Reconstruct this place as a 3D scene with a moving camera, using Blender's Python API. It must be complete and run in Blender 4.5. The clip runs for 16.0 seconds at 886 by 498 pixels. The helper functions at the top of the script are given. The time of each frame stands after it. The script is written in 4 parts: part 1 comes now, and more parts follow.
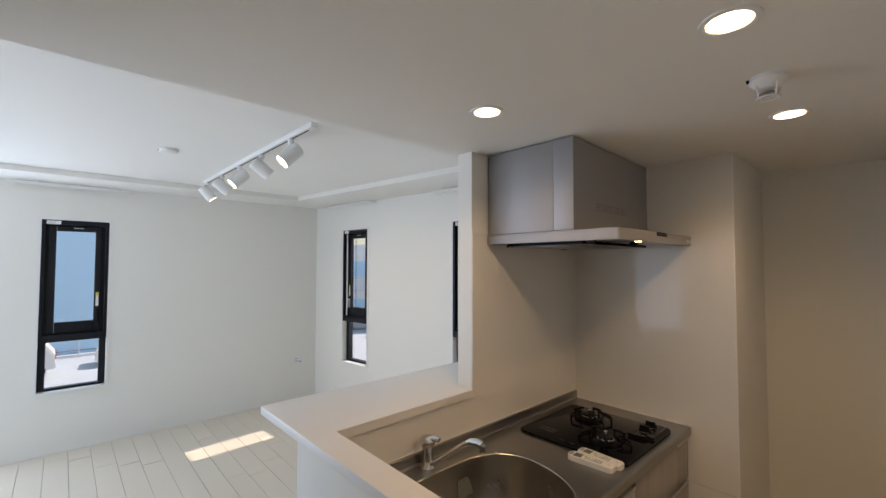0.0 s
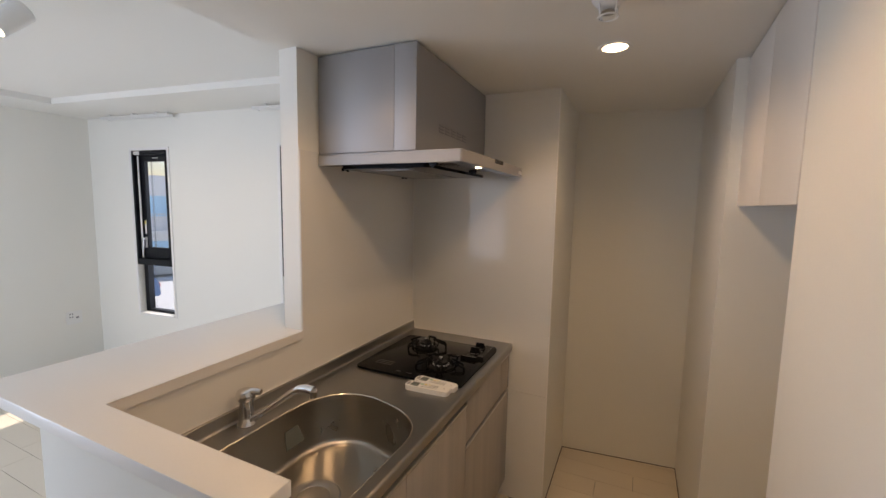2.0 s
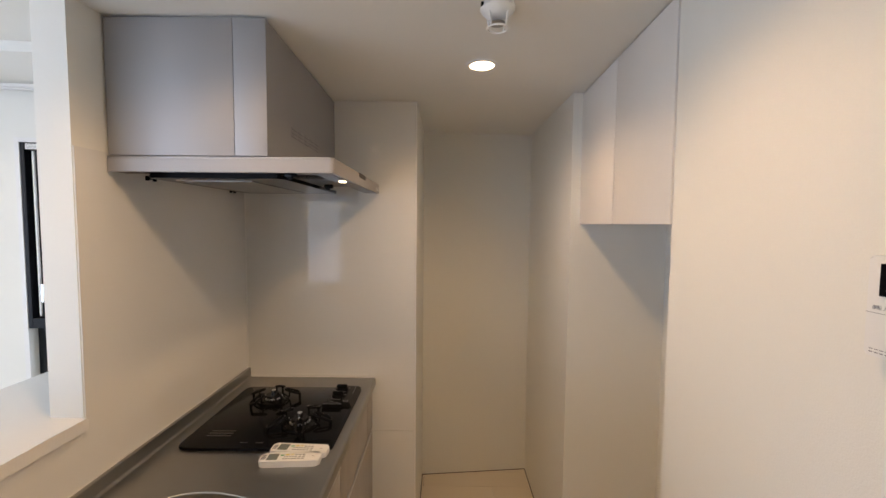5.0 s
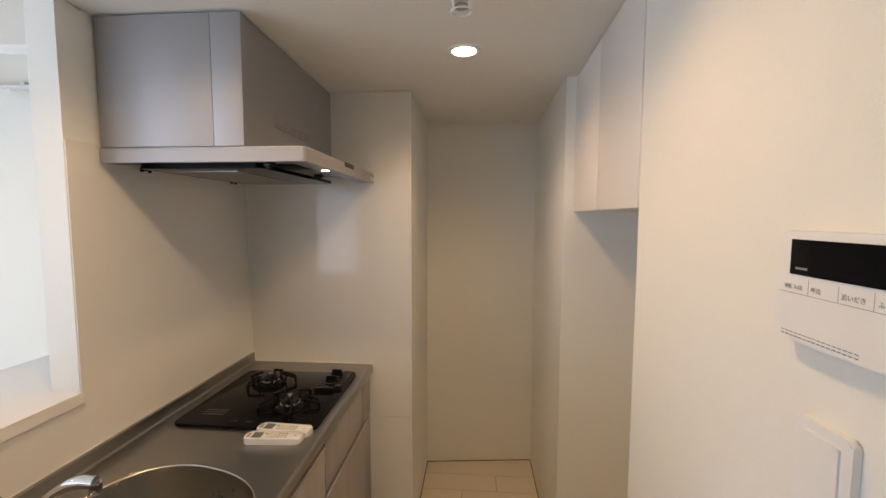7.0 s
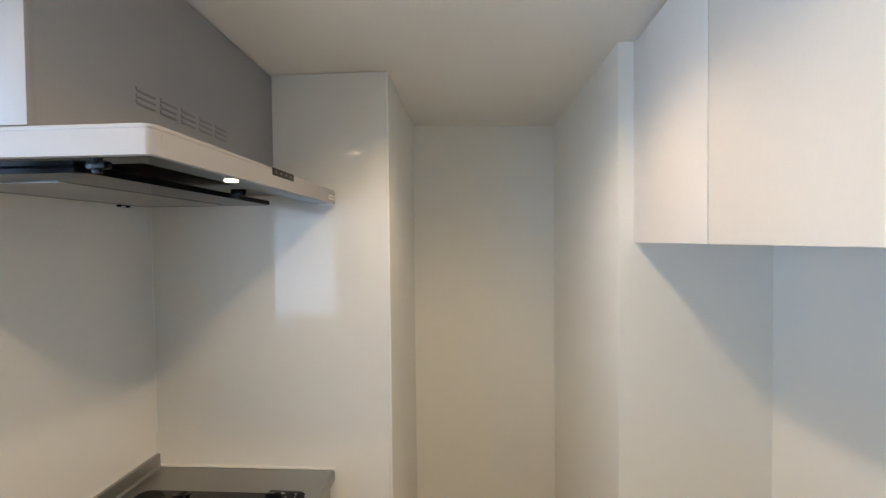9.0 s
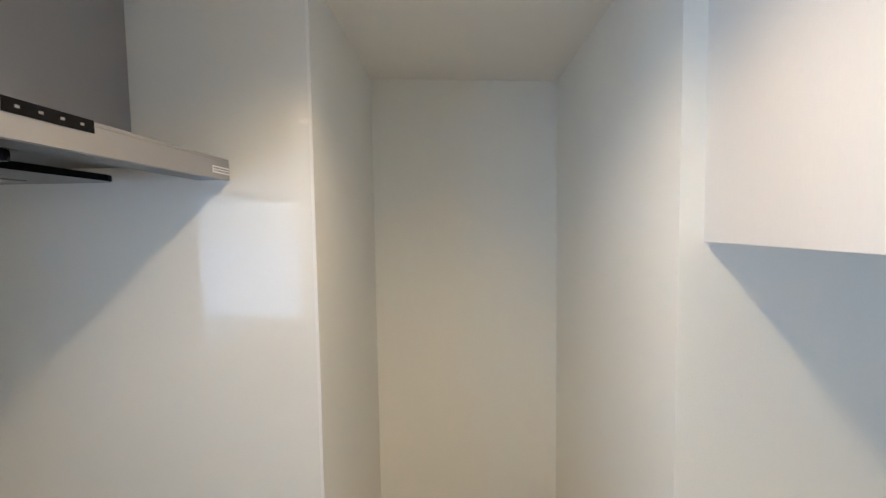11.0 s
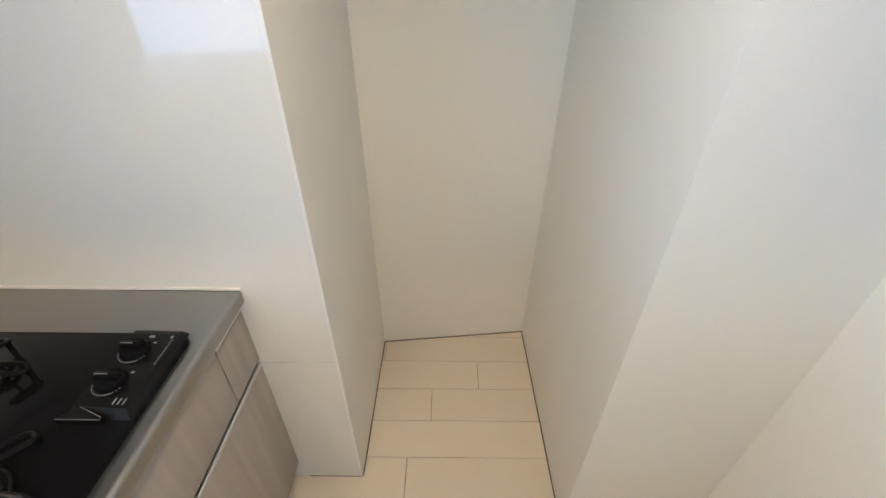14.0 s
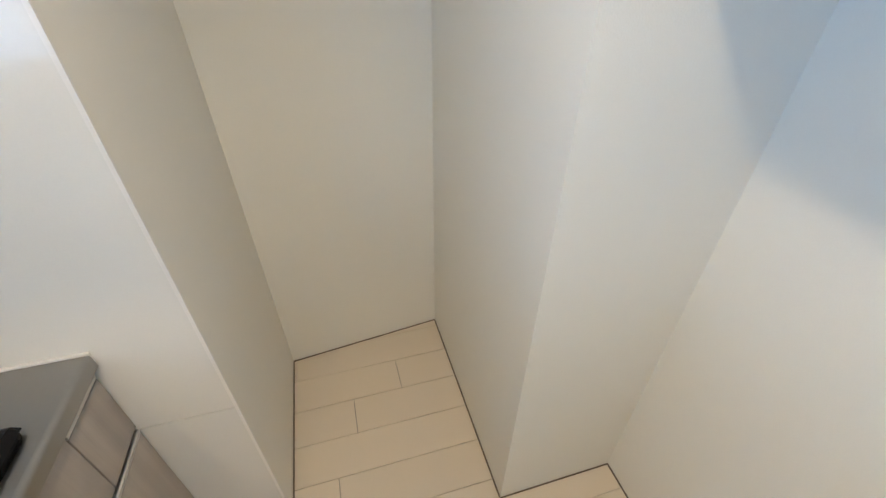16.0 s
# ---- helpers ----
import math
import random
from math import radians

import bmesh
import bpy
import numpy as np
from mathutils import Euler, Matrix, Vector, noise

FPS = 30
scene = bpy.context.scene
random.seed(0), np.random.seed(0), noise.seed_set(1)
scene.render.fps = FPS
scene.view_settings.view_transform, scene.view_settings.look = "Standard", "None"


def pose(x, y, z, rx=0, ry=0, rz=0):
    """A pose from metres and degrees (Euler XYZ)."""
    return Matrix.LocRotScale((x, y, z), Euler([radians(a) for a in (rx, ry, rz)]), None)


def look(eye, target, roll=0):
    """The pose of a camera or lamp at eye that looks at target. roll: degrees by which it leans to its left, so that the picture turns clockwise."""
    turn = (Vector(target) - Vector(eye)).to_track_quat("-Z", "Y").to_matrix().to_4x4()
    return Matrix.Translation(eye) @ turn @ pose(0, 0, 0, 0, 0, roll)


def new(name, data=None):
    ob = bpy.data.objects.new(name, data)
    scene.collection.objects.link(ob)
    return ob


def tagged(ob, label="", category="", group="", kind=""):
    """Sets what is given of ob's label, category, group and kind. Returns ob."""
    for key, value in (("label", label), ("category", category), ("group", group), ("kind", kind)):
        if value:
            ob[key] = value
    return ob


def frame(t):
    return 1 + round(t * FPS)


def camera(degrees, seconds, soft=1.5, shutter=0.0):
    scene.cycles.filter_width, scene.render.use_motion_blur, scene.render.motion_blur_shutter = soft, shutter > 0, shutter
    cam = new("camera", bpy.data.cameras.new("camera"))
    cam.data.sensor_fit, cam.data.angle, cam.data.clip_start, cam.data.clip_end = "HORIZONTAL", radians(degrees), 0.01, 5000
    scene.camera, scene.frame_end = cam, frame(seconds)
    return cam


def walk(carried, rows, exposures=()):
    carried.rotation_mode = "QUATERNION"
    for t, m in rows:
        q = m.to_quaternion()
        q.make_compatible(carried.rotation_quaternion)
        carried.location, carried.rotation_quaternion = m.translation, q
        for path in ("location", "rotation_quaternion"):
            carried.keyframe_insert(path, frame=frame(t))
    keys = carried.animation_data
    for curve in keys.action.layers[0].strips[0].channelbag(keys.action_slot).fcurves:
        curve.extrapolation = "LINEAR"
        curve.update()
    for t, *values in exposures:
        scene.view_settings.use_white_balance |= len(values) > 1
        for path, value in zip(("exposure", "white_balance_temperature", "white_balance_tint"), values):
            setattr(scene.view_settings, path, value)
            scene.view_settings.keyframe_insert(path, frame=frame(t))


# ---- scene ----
cam = camera(94.1, 16.0)
EXPOSURES = [(0, -0.31, 7400, 17), (1.5, -0.17, 7600, 20), (3.5, 0.1, 7350, 19), (5, 0.27, 7350, 18), (7.5, 0.29, 7450, 17), (8.5, 0.68, 6250, 8), (9.2, 0.82, 6050, 8), (12, 1.0, 5650, 7), (14, 1.22, 5550, 7), (16, 1.08, 5550, 6)]
PATH = [
    (0, (1.243, -2.181, 1.607), (-0.225, -0.825, 1.68), 0.1),
    (0.5, (1.217, -2.179, 1.601), (-0.161, -0.731, 1.54), 0.1),
    (1, (1.183, -2.165, 1.575), (-0.046, -0.595, 1.415), 0.4),
    (1.5, (1.168, -2.124, 1.558), (0.122, -0.431, 1.357), 0.7),
    (2, (1.138, -2.025, 1.553), (0.293, -0.224, 1.34), 1.0),
    (2.5, (1.083, -1.921, 1.564), (0.449, -0.033, 1.384), 1.0),
    (3, (1.009, -1.877, 1.558), (0.606, 0.077, 1.413), 1.1),
    (3.5, (0.862, -1.835, 1.557), (0.684, 0.153, 1.436), 1.1),
    (4, (0.794, -1.837, 1.563), (0.751, 0.159, 1.441), 1.0),
    (4.5, (0.817, -1.855, 1.558), (0.833, 0.141, 1.437), 0.7),
    (5, (0.91, -1.872, 1.564), (0.901, 0.124, 1.441), 0.5),
    (5.2, (0.95, -1.883, 1.559), (0.927, 0.113, 1.433), 0.3),
    (7.3, (1.076, -1.867, 1.545), (0.899, 0.119, 1.388), -0.0),
    (7.5, (1.076, -1.824, 1.545), (0.891, 0.162, 1.396), -0.1),
    (8, (1.039, -1.65, 1.562), (0.861, 0.34, 1.467), -0.3),
    (8.5, (1.006, -1.471, 1.576), (0.855, 0.522, 1.506), -0.5),
    (9, (1.02, -1.284, 1.58), (0.908, 0.713, 1.535), -0.6),
    (9.2, (1.039, -1.214, 1.585), (0.939, 0.783, 1.562), -0.6),
    (11.5, (1.067, -0.792, 1.602), (1.009, 1.194, 1.377), -0.9),
    (12, (1.072, -0.771, 1.574), (0.997, 1.178, 1.133), -0.5),
    (12.5, (1.056, -0.757, 1.533), (1.02, 1.129, 0.868), -0.1),
    (13, (1.064, -0.734, 1.524), (1.012, 1.054, 0.629), 0.4),
    (13.5, (1.052, -0.719, 1.49), (1.03, 0.983, 0.44), 0.5),
    (14, (1.058, -0.713, 1.468), (1.05, 0.92, 0.314), 0.3),
    (14.5, (1.052, -0.695, 1.458), (1.071, 0.89, 0.239), 0.6),
    (15, (1.044, -0.68, 1.455), (1.131, 0.886, 0.214), 1.1),
    (15.5, (1.049, -0.672, 1.459), (1.266, 0.89, 0.229), 1.2),
    (16, (1.083, -0.656, 1.464), (1.529, 0.879, 0.262), 0.3),
]
walk(cam, [(t, look(eye, target, roll)) for t, eye, target, roll in PATH], EXPOSURES)
# ==== place ====
# ---- sizes ----
CEIL = 2.105          # kitchen ceiling
LCEIL = 2.29          # living room ceiling, border
TRAY = 2.335          # raised middle of the living room ceiling
XA = -3.585           # side wall of the living room
YB0, SLOPE = 0.58, 0.122  # the street wall runs askew: y = YB0 + SLOPE * x
YB = 0.5
YK = -2.80            # added unseen wall behind the walk, keeps daylight off the kitchen
XR = 1.449            # right wall of the kitchen
YS = -4.2             # far side behind the walk
COL = -0.085          # living room face of the column and the half wall
COLY = -0.861         # end of the column
BAR = 1.065
NX, NY = 0.781, 0.611

# ---- light ----
world = bpy.data.worlds.new("world")
scene.world = world
world.use_nodes = True
wn = world.node_tree
sky = wn.nodes.new("ShaderNodeTexSky")
sky.sky_type, sky.sun_disc = "NISHITA", False
sky.sun_elevation, sky.sun_rotation = radians(50), radians(-2)
wn.nodes["Background"].inputs["Strength"].default_value = 0.15
wn.links.new(sky.outputs[0], wn.nodes["Background"].inputs[0])

sun = new("sun", bpy.data.lights.new("sun", "SUN"))
sun.data.energy, sun.data.angle, sun.data.color = 5.0, radians(0.5), (1, 0.97, 0.93)
sun.matrix_world = look((-0.045, 1.0, 1.13), (0, 0, 0))


def area(name, m, sx, sy, watts, colour):
    li = bpy.data.lights.new(name, "AREA")
    li.shape, li.size, li.size_y, li.energy, li.color = "RECTANGLE", sx, sy, watts, colour
    ob = new(name, li)
    ob.matrix_world = m
    return ob


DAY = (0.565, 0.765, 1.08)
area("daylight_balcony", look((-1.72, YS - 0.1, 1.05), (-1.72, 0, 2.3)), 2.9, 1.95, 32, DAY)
# added lamp at an unseen opening, brightens the niche's right wall
area("added_daylight", look((XA - 0.12, -3.4, 1.05), (1.4, -0.2, 1.75)), 1.35, 1.9, 44, DAY)
area("daylight_side", look((XA - 0.2, -2.09, 1.3), (0, -2.09, 1.0)), 0.42, 1.4, 6, DAY)
area("daylight_corner", look((-2.86, 0.52, 1.3), (-2.5, -3, 1.0)), 0.42, 1.4, 5, DAY)
area("daylight_middle", look((-1.24, 0.72, 1.3), (-0.9, -3, 1.0)), 0.42, 1.4, 5, DAY)

LAMPS = [(0.361, -1.172), (1.033, -1.19), (1.031, -0.427)]
WARM = (1.0, 0.70, 0.405)
for lx, ly in LAMPS:
    sp = new("downlight_lamp", bpy.data.lights.new("downlight_lamp", "SPOT"))
    sp.data.energy, sp.data.color, sp.data.shadow_soft_size = 10.6, WARM, 0.03
    sp.data.spot_size, sp.data.spot_blend = radians(146), 0.72
    sp.location = (lx, ly, CEIL - 0.012)


# ---- materials ----
def material(name, colour, rough=0.5, metal=0.0, scale=6.0, vary=0.04, bump=0.1, bump_scale=300.0, coat=0.0,
             stretch=(1, 1, 1), per_object=0.0, emit=None, power=0.0, spec=0.5, fine=0.02):
    m = bpy.data.materials.new(name)
    m.use_nodes = True
    nt = m.node_tree
    n, l = nt.nodes, nt.links
    b = n["Principled BSDF"]
    b.inputs["Roughness"].default_value, b.inputs["Metallic"].default_value = rough, metal
    b.inputs["Coat Weight"].default_value, b.inputs["Specular IOR Level"].default_value = coat, spec
    co = n.new("ShaderNodeTexCoord")
    mp = n.new("ShaderNodeMapping")
    mp.inputs["Scale"].default_value = stretch
    l.new(co.outputs["Object"], mp.inputs[0])
    big, small = n.new("ShaderNodeTexNoise"), n.new("ShaderNodeTexNoise")
    big.inputs["Scale"].default_value, small.inputs["Scale"].default_value = scale, bump_scale
    big.inputs["Detail"].default_value = 5
    l.new(mp.outputs[0], big.inputs[0]), l.new(mp.outputs[0], small.inputs[0])
    add = n.new("ShaderNodeMath")
    add.operation = "MULTIPLY_ADD"
    l.new(big.outputs[0], add.inputs[0])
    add.inputs[1].default_value, add.inputs[2].default_value = 2 * vary, 1 - vary
    add2 = n.new("ShaderNodeMath")
    add2.operation = "MULTIPLY_ADD"
    l.new(small.outputs[0], add2.inputs[0])
    add2.inputs[1].default_value = 2 * fine
    l.new(add.outputs[0], add2.inputs[2])
    last = add2
    if per_object:
        info = n.new("ShaderNodeObjectInfo")
        add3 = n.new("ShaderNodeMath")
        add3.operation = "MULTIPLY_ADD"
        l.new(info.outputs["Random"], add3.inputs[0])
        add3.inputs[1].default_value = per_object
        l.new(last.outputs[0], add3.inputs[2])
        last = add3
    mul = n.new("ShaderNodeVectorMath")
    mul.operation = "SCALE"
    mul.inputs[0].default_value = colour
    l.new(last.outputs[0], mul.inputs["Scale"])
    l.new(mul.outputs[0], b.inputs["Base Color"])
    ro = n.new("ShaderNodeMath")
    ro.operation = "MULTIPLY_ADD"
    l.new(big.outputs[0], ro.inputs[0])
    ro.inputs[1].default_value, ro.inputs[2].default_value = rough * 0.3, rough * 0.85
    l.new(ro.outputs[0], b.inputs["Roughness"])
    if bump:
        bu = n.new("ShaderNodeBump")
        bu.inputs["Strength"].default_value, bu.inputs["Distance"].default_value = bump, 0.001
        l.new(small.outputs[0], bu.inputs["Height"])
        l.new(bu.outputs[0], b.inputs["Normal"])
    if emit:
        b.inputs["Emission Color"].default_value = (*emit, 1)
        b.inputs["Emission Strength"].default_value = power
    return m


WALL = material("wallpaper", (0.81, 0.80, 0.745), 0.75, scale=1.5, vary=0.015, bump=0.35, bump_scale=420)
CEILM = material("ceiling_paper", (0.81, 0.80, 0.755), 0.8, scale=1.2, vary=0.015, bump=0.3, bump_scale=380)
PANEL = material("kitchen_panel", (0.78, 0.775, 0.75), 0.03, spec=0.4, scale=1.0, vary=0.01, bump=0.0, coat=0.0)
TRIMW = material("white_trim", (0.80, 0.79, 0.77), 0.35, vary=0.01, bump=0.0)
WHITE = material("white_laminate", (0.80, 0.78, 0.75), 0.3, scale=3, vary=0.015, bump=0.05, bump_scale=200)
DOORW = material("white_cabinet_front", (0.80, 0.77, 0.73), 0.38, scale=2, vary=0.02, bump=0.1, bump_scale=60, stretch=(1, 6, 1))
PLANK = material("floor_board", (0.72, 0.645, 0.53), 0.30, scale=2.5, vary=0.018, fine=0.012, bump=0.06, bump_scale=120, stretch=(1, 7, 1), per_object=0.035)
DARKLINE = material("dark_gap_brown", (0.10, 0.075, 0.055), 0.6, vary=0.1)
STEEL = material("brushed_steel", (0.375, 0.37, 0.355), 0.34, 1.0, scale=5, vary=0.03, bump=0.05, bump_scale=90, stretch=(14, 1, 1))
BOWL = material("sink_steel", (0.44, 0.42, 0.385), 0.29, 1.0, scale=6, vary=0.03, bump=0.04, bump_scale=200)
HOODM = material("silver_paint", (0.36, 0.36, 0.37), 0.55, 0.5, scale=3, vary=0.02, bump=0.03, bump_scale=250)
HOODL = material("pale_silver_paint", (0.47, 0.47, 0.475), 0.38, 0.6, scale=3, vary=0.02, bump=0.02, bump_scale=250)
CHROME = material("chrome", (0.75, 0.75, 0.76), 0.07, 1.0, vary=0.01, bump=0.0)
BLACKG = material("black_glass", (0.006, 0.006, 0.007), 0.10, vary=0.05, bump=0.0, spec=0.10)
BLACK = material("black_enamel", (0.007, 0.007, 0.008), 0.25, spec=0.2, vary=0.1, bump=0.05)
# grey for small marks, also for shade painted into slots and gaps
SLOTM = material("slot_shade_grey", (0.20, 0.20, 0.20), 0.5, vary=0.05)
# near-black that puts the shade of gaps and slots into colour
DARKIN = material("painted_gap_shade", (0.03, 0.03, 0.03), 0.5, vary=0.1)
FRAMEB = material("black_window_frame", (0.008, 0.009, 0.012), 0.45, spec=0.25, vary=0.1, bump=0.03)
FRONT = material("ash_grain_front", (0.36, 0.325, 0.29), 0.38, scale=3.2, vary=0.42, bump=0.08, bump_scale=60, stretch=(6, 6, 0.25), fine=0.06)
ALU = material("aluminium", (0.62, 0.61, 0.59), 0.3, 1.0, vary=0.02, bump=0.0)
PLASTIC = material("white_plastic", (0.80, 0.80, 0.78), 0.35, vary=0.01, bump=0.0)
FAINT = material("faint_print", (0.05, 0.05, 0.052), 0.4, vary=0.05, bump=0.0)
GREYP = material("grey_print", (0.25, 0.25, 0.26), 0.5, vary=0.05, bump=0.0)
LCD = material("grey_display", (0.17, 0.19, 0.18), 0.2, vary=0.03, bump=0.0)
YELLOW = material("yellow_print", (0.75, 0.62, 0.12), 0.5, vary=0.03, bump=0.0)
GREEN = material("green_print", (0.15, 0.45, 0.25), 0.5, vary=0.03, bump=0.0)
GLOW = material("lamp_glow", (0.9, 0.85, 0.7), 0.5, vary=0.0, bump=0.0, emit=(1.0, 0.78, 0.50), power=11)
GLOW2 = material("spot_glow", (0.9, 0.85, 0.7), 0.5, vary=0.0, bump=0.0, emit=(1.0, 0.82, 0.58), power=14)
ASPHALT = material("sunlit_concrete", (0.56, 0.62, 0.68), 0.85, scale=2, vary=0.12, bump=0.4, bump_scale=60)
BLUEW = material("blue_cladding", (0.52, 0.80, 1.0), 0.6, scale=1, vary=0.05)
FACADE = material("pale_facade", (0.86, 0.88, 0.90), 0.8, scale=1, vary=0.06)
REDP = material("red_plastic", (0.6, 0.09, 0.04), 0.4, vary=0.05)
BLUEC = material("blue_car_paint", (0.12, 0.22, 0.42), 0.3, 0.2, vary=0.02, coat=0.5)
RUBBER = material("rubber", (0.02, 0.02, 0.02), 0.8, vary=0.1)
gm = bpy.data.materials.new("window_glass")
gm.use_nodes = True
gnt = gm.node_tree
gt, gg, gx = gnt.nodes.new("ShaderNodeBsdfTransparent"), gnt.nodes.new("ShaderNodeBsdfGlossy"), gnt.nodes.new("ShaderNodeMixShader")
gw, gp, gf = gnt.nodes.new("ShaderNodeLayerWeight"), gnt.nodes.new("ShaderNodeMath"), gnt.nodes.new("ShaderNodeMath")
gw.inputs["Blend"].default_value = 0.5
gp.operation, gf.operation = "POWER", "MULTIPLY_ADD"
gp.inputs[1].default_value, gf.inputs[1].default_value, gf.inputs[2].default_value = 4.0, 0.6, 0.04
gnt.links.new(gw.outputs["Facing"], gp.inputs[0]), gnt.links.new(gp.outputs[0], gf.inputs[0])
gg.inputs["Roughness"].default_value = 0.02
gnt.links.new(gf.outputs[0], gx.inputs[0]), gnt.links.new(gt.outputs[0], gx.inputs[1]), gnt.links.new(gg.outputs[0], gx.inputs[2])
gnt.links.new(gx.outputs[0], gnt.nodes["Material Output"].inputs[0])
GLASS = gm


# ---- mesh tools ----
def bm_box(bm, x0, x1, y0, y1, z0, z1, bevel=0.0, seg=2):
    vs = [bm.verts.new((x, y, z)) for x in (x0, x1) for y in (y0, y1) for z in (z0, z1)]
    fs = [bm.faces.new([vs[i] for i in q]) for q in ((0, 1, 3, 2), (4, 6, 7, 5), (0, 4, 5, 1), (2, 3, 7, 6), (0, 2, 6, 4), (1, 5, 7, 3))]
    if bevel:
        es = {e for f in fs for e in f.edges}
        bmesh.ops.bevel(bm, geom=list(es), offset=bevel, segments=seg, affect="EDGES", profile=0.5)


def bm_prism(bm, pts, z0, z1, bevel=0.0, seg=2):
    """A straight prism on the outline pts, anticlockwise from above."""
    lo = [bm.verts.new((x, y, z0)) for x, y in pts]
    hi = [bm.verts.new((x, y, z1)) for x, y in pts]
    fs = [bm.faces.new(list(reversed(lo))), bm.faces.new(hi)]
    for i in range(len(pts)):
        j = (i + 1) % len(pts)
        fs.append(bm.faces.new((lo[i], lo[j], hi[j], hi[i])))
    if bevel:
        bmesh.ops.bevel(bm, geom=list({e for f in fs for e in f.edges}), offset=bevel, segments=seg, affect="EDGES", profile=0.5)


def bm_lathe(bm, prof, n=32, m=None):
    """A turned body: prof is (radius, height) from bottom to top, about z, then moved by m."""
    rings = []
    for r, z in prof:
        rings.append([bm.verts.new((r * math.cos(2 * math.pi * i / n), r * math.sin(2 * math.pi * i / n), z)) for i in range(n)] if r > 1e-6 else [bm.verts.new((0, 0, z))])
    for a, b in zip(rings, rings[1:]):
        for i in range(n):
            j = (i + 1) % n
            if len(a) == 1 and len(b) == 1:
                continue
            if len(a) == 1:
                bm.faces.new((a[0], b[j], b[i]))
            elif len(b) == 1:
                bm.faces.new((a[i], a[j], b[0]))
            else:
                bm.faces.new((a[i], a[j], b[j], b[i]))
    vs = [v for r in rings for v in r]
    if m is not None:
        bmesh.ops.transform(bm, matrix=m, verts=vs)
    return vs


def bm_tube(bm, pts, r, n=12):
    """A round bar through the points."""
    pts = [Vector(p) for p in pts]
    rings = []
    for i, p in enumerate(pts):
        d = (pts[min(i + 1, len(pts) - 1)] - pts[max(i - 1, 0)]).normalized()
        q = d.to_track_quat("Z", "Y").to_matrix()
        rr = r[i] if isinstance(r, (list, tuple)) else r
        rings.append([bm.verts.new(p + q @ Vector((rr * math.cos(2 * math.pi * k / n), rr * math.sin(2 * math.pi * k / n), 0))) for k in range(n)])
    for a, b in zip(rings, rings[1:]):
        for k in range(n):
            bm.faces.new((a[k], a[(k + 1) % n], b[(k + 1) % n], b[k]))
    bm.faces.new(list(reversed(rings[0])))
    bm.faces.new(rings[-1])


def rounded(x0, x1, y0, y1, r, n=6):
    pts = []
    for cx, cy, a in ((x1 - r, y1 - r, 0), (x0 + r, y1 - r, 90), (x0 + r, y0 + r, 180), (x1 - r, y0 + r, 270)):
        for k in range(n + 1):
            t = radians(a + 90 * k / n)
            pts.append((cx + r * math.cos(t), cy + r * math.sin(t)))
    return pts


def part(name, bm, mat, parent=None, label="", smooth=False):
    bmesh.ops.recalc_face_normals(bm, faces=bm.faces)
    me = bpy.data.meshes.new(name)
    bm.to_mesh(me)
    bm.free()
    me.materials.append(mat)
    if smooth:
        for p in me.polygons:
            p.use_smooth = True
        me.set_sharp_from_angle(angle=radians(35))
    ob = new(name, me)
    if name in ("keys", "print", "dial_marks", "flame_teeth", "warning_print", "slots", "pleated_net", "balcony_railing", "sealant"):
        ob["kind"] = "stuff"
    if parent is not None:
        ob.parent = parent
    return tagged(ob, label=label)


def box(name, x0, x1, y0, y1, z0, z1, mat, parent=None, label="", bevel=0.0, kind=""):
    bm = bmesh.new()
    bm_box(bm, x0, x1, y0, y1, z0, z1, bevel)
    return tagged(part(name, bm, mat, parent, label, smooth=bevel > 0), kind=kind)


def thing(name, m, label, category, group="", kind=""):
    ob = new(name)
    ob.empty_display_size = 0.05
    ob.matrix_world = m
    return tagged(ob, label, category, group, kind)


def at(x, y, z, rz=0):
    return pose(x, y, z, 0, 0, rz)


# ---- structure ----
S = "structure"
WZ = -0.02


def yb(x, off=0.0):
    return YB0 + SLOPE * x + off


box("subfloor", XA - 0.15, 2.1, YS - 0.15, 1.0, -0.12, -0.0135, DARKLINE, kind=S)
box("ceiling", COL, 2.1, YS, 1.0, CEIL, CEIL + 0.3, CEILM, kind=S)
bm = bmesh.new()
TX0, TX1, TY0 = -3.10, -0.62, YS + 0.6


def ty(x):
    return yb(x, -0.515)


for q in ([(XA - 0.15, YS), (TX0, YS), (TX0, yb(TX0)), (XA - 0.15, yb(XA - 0.15))], [(TX1, YS), (COL - 0.0005, YS), (COL - 0.0005, yb(COL)), (TX1, yb(TX1))],
          [(TX0, ty(TX0)), (TX1, ty(TX1)), (TX1, yb(TX1)), (TX0, yb(TX0))], [(TX0, YS), (TX1, YS), (TX1, TY0), (TX0, TY0)]):
    bm_prism(bm, q, LCEIL, LCEIL + 0.15)
bm_prism(bm, [(TX0, TY0), (TX1, TY0), (TX1, ty(TX1)), (TX0, ty(TX0))], TRAY, LCEIL + 0.15)
part("ceiling_living", bm, CEILM)["kind"] = S

box("wall_stove", 0.0, NX, 0.0, 1.0, WZ, CEIL, WALL, kind=S)
bm = bmesh.new()
bm_prism(bm, [(NX, NY), (1.433, NY + 0.072), (1.433, 1.0), (NX, 1.0)], WZ, CEIL)
part("wall_niche_back", bm, WALL)["kind"] = S
box("wall_niche_side", 1.433, 1.836, -0.141, 1.0, WZ, CEIL, WALL, kind=S)
box("wall_alcove_back", 1.836, 2.1, -0.887, 1.0, WZ, CEIL, WALL, kind=S)
box("wall_right", XR, 2.1, YS, -0.887, WZ, CEIL, WALL, kind=S)
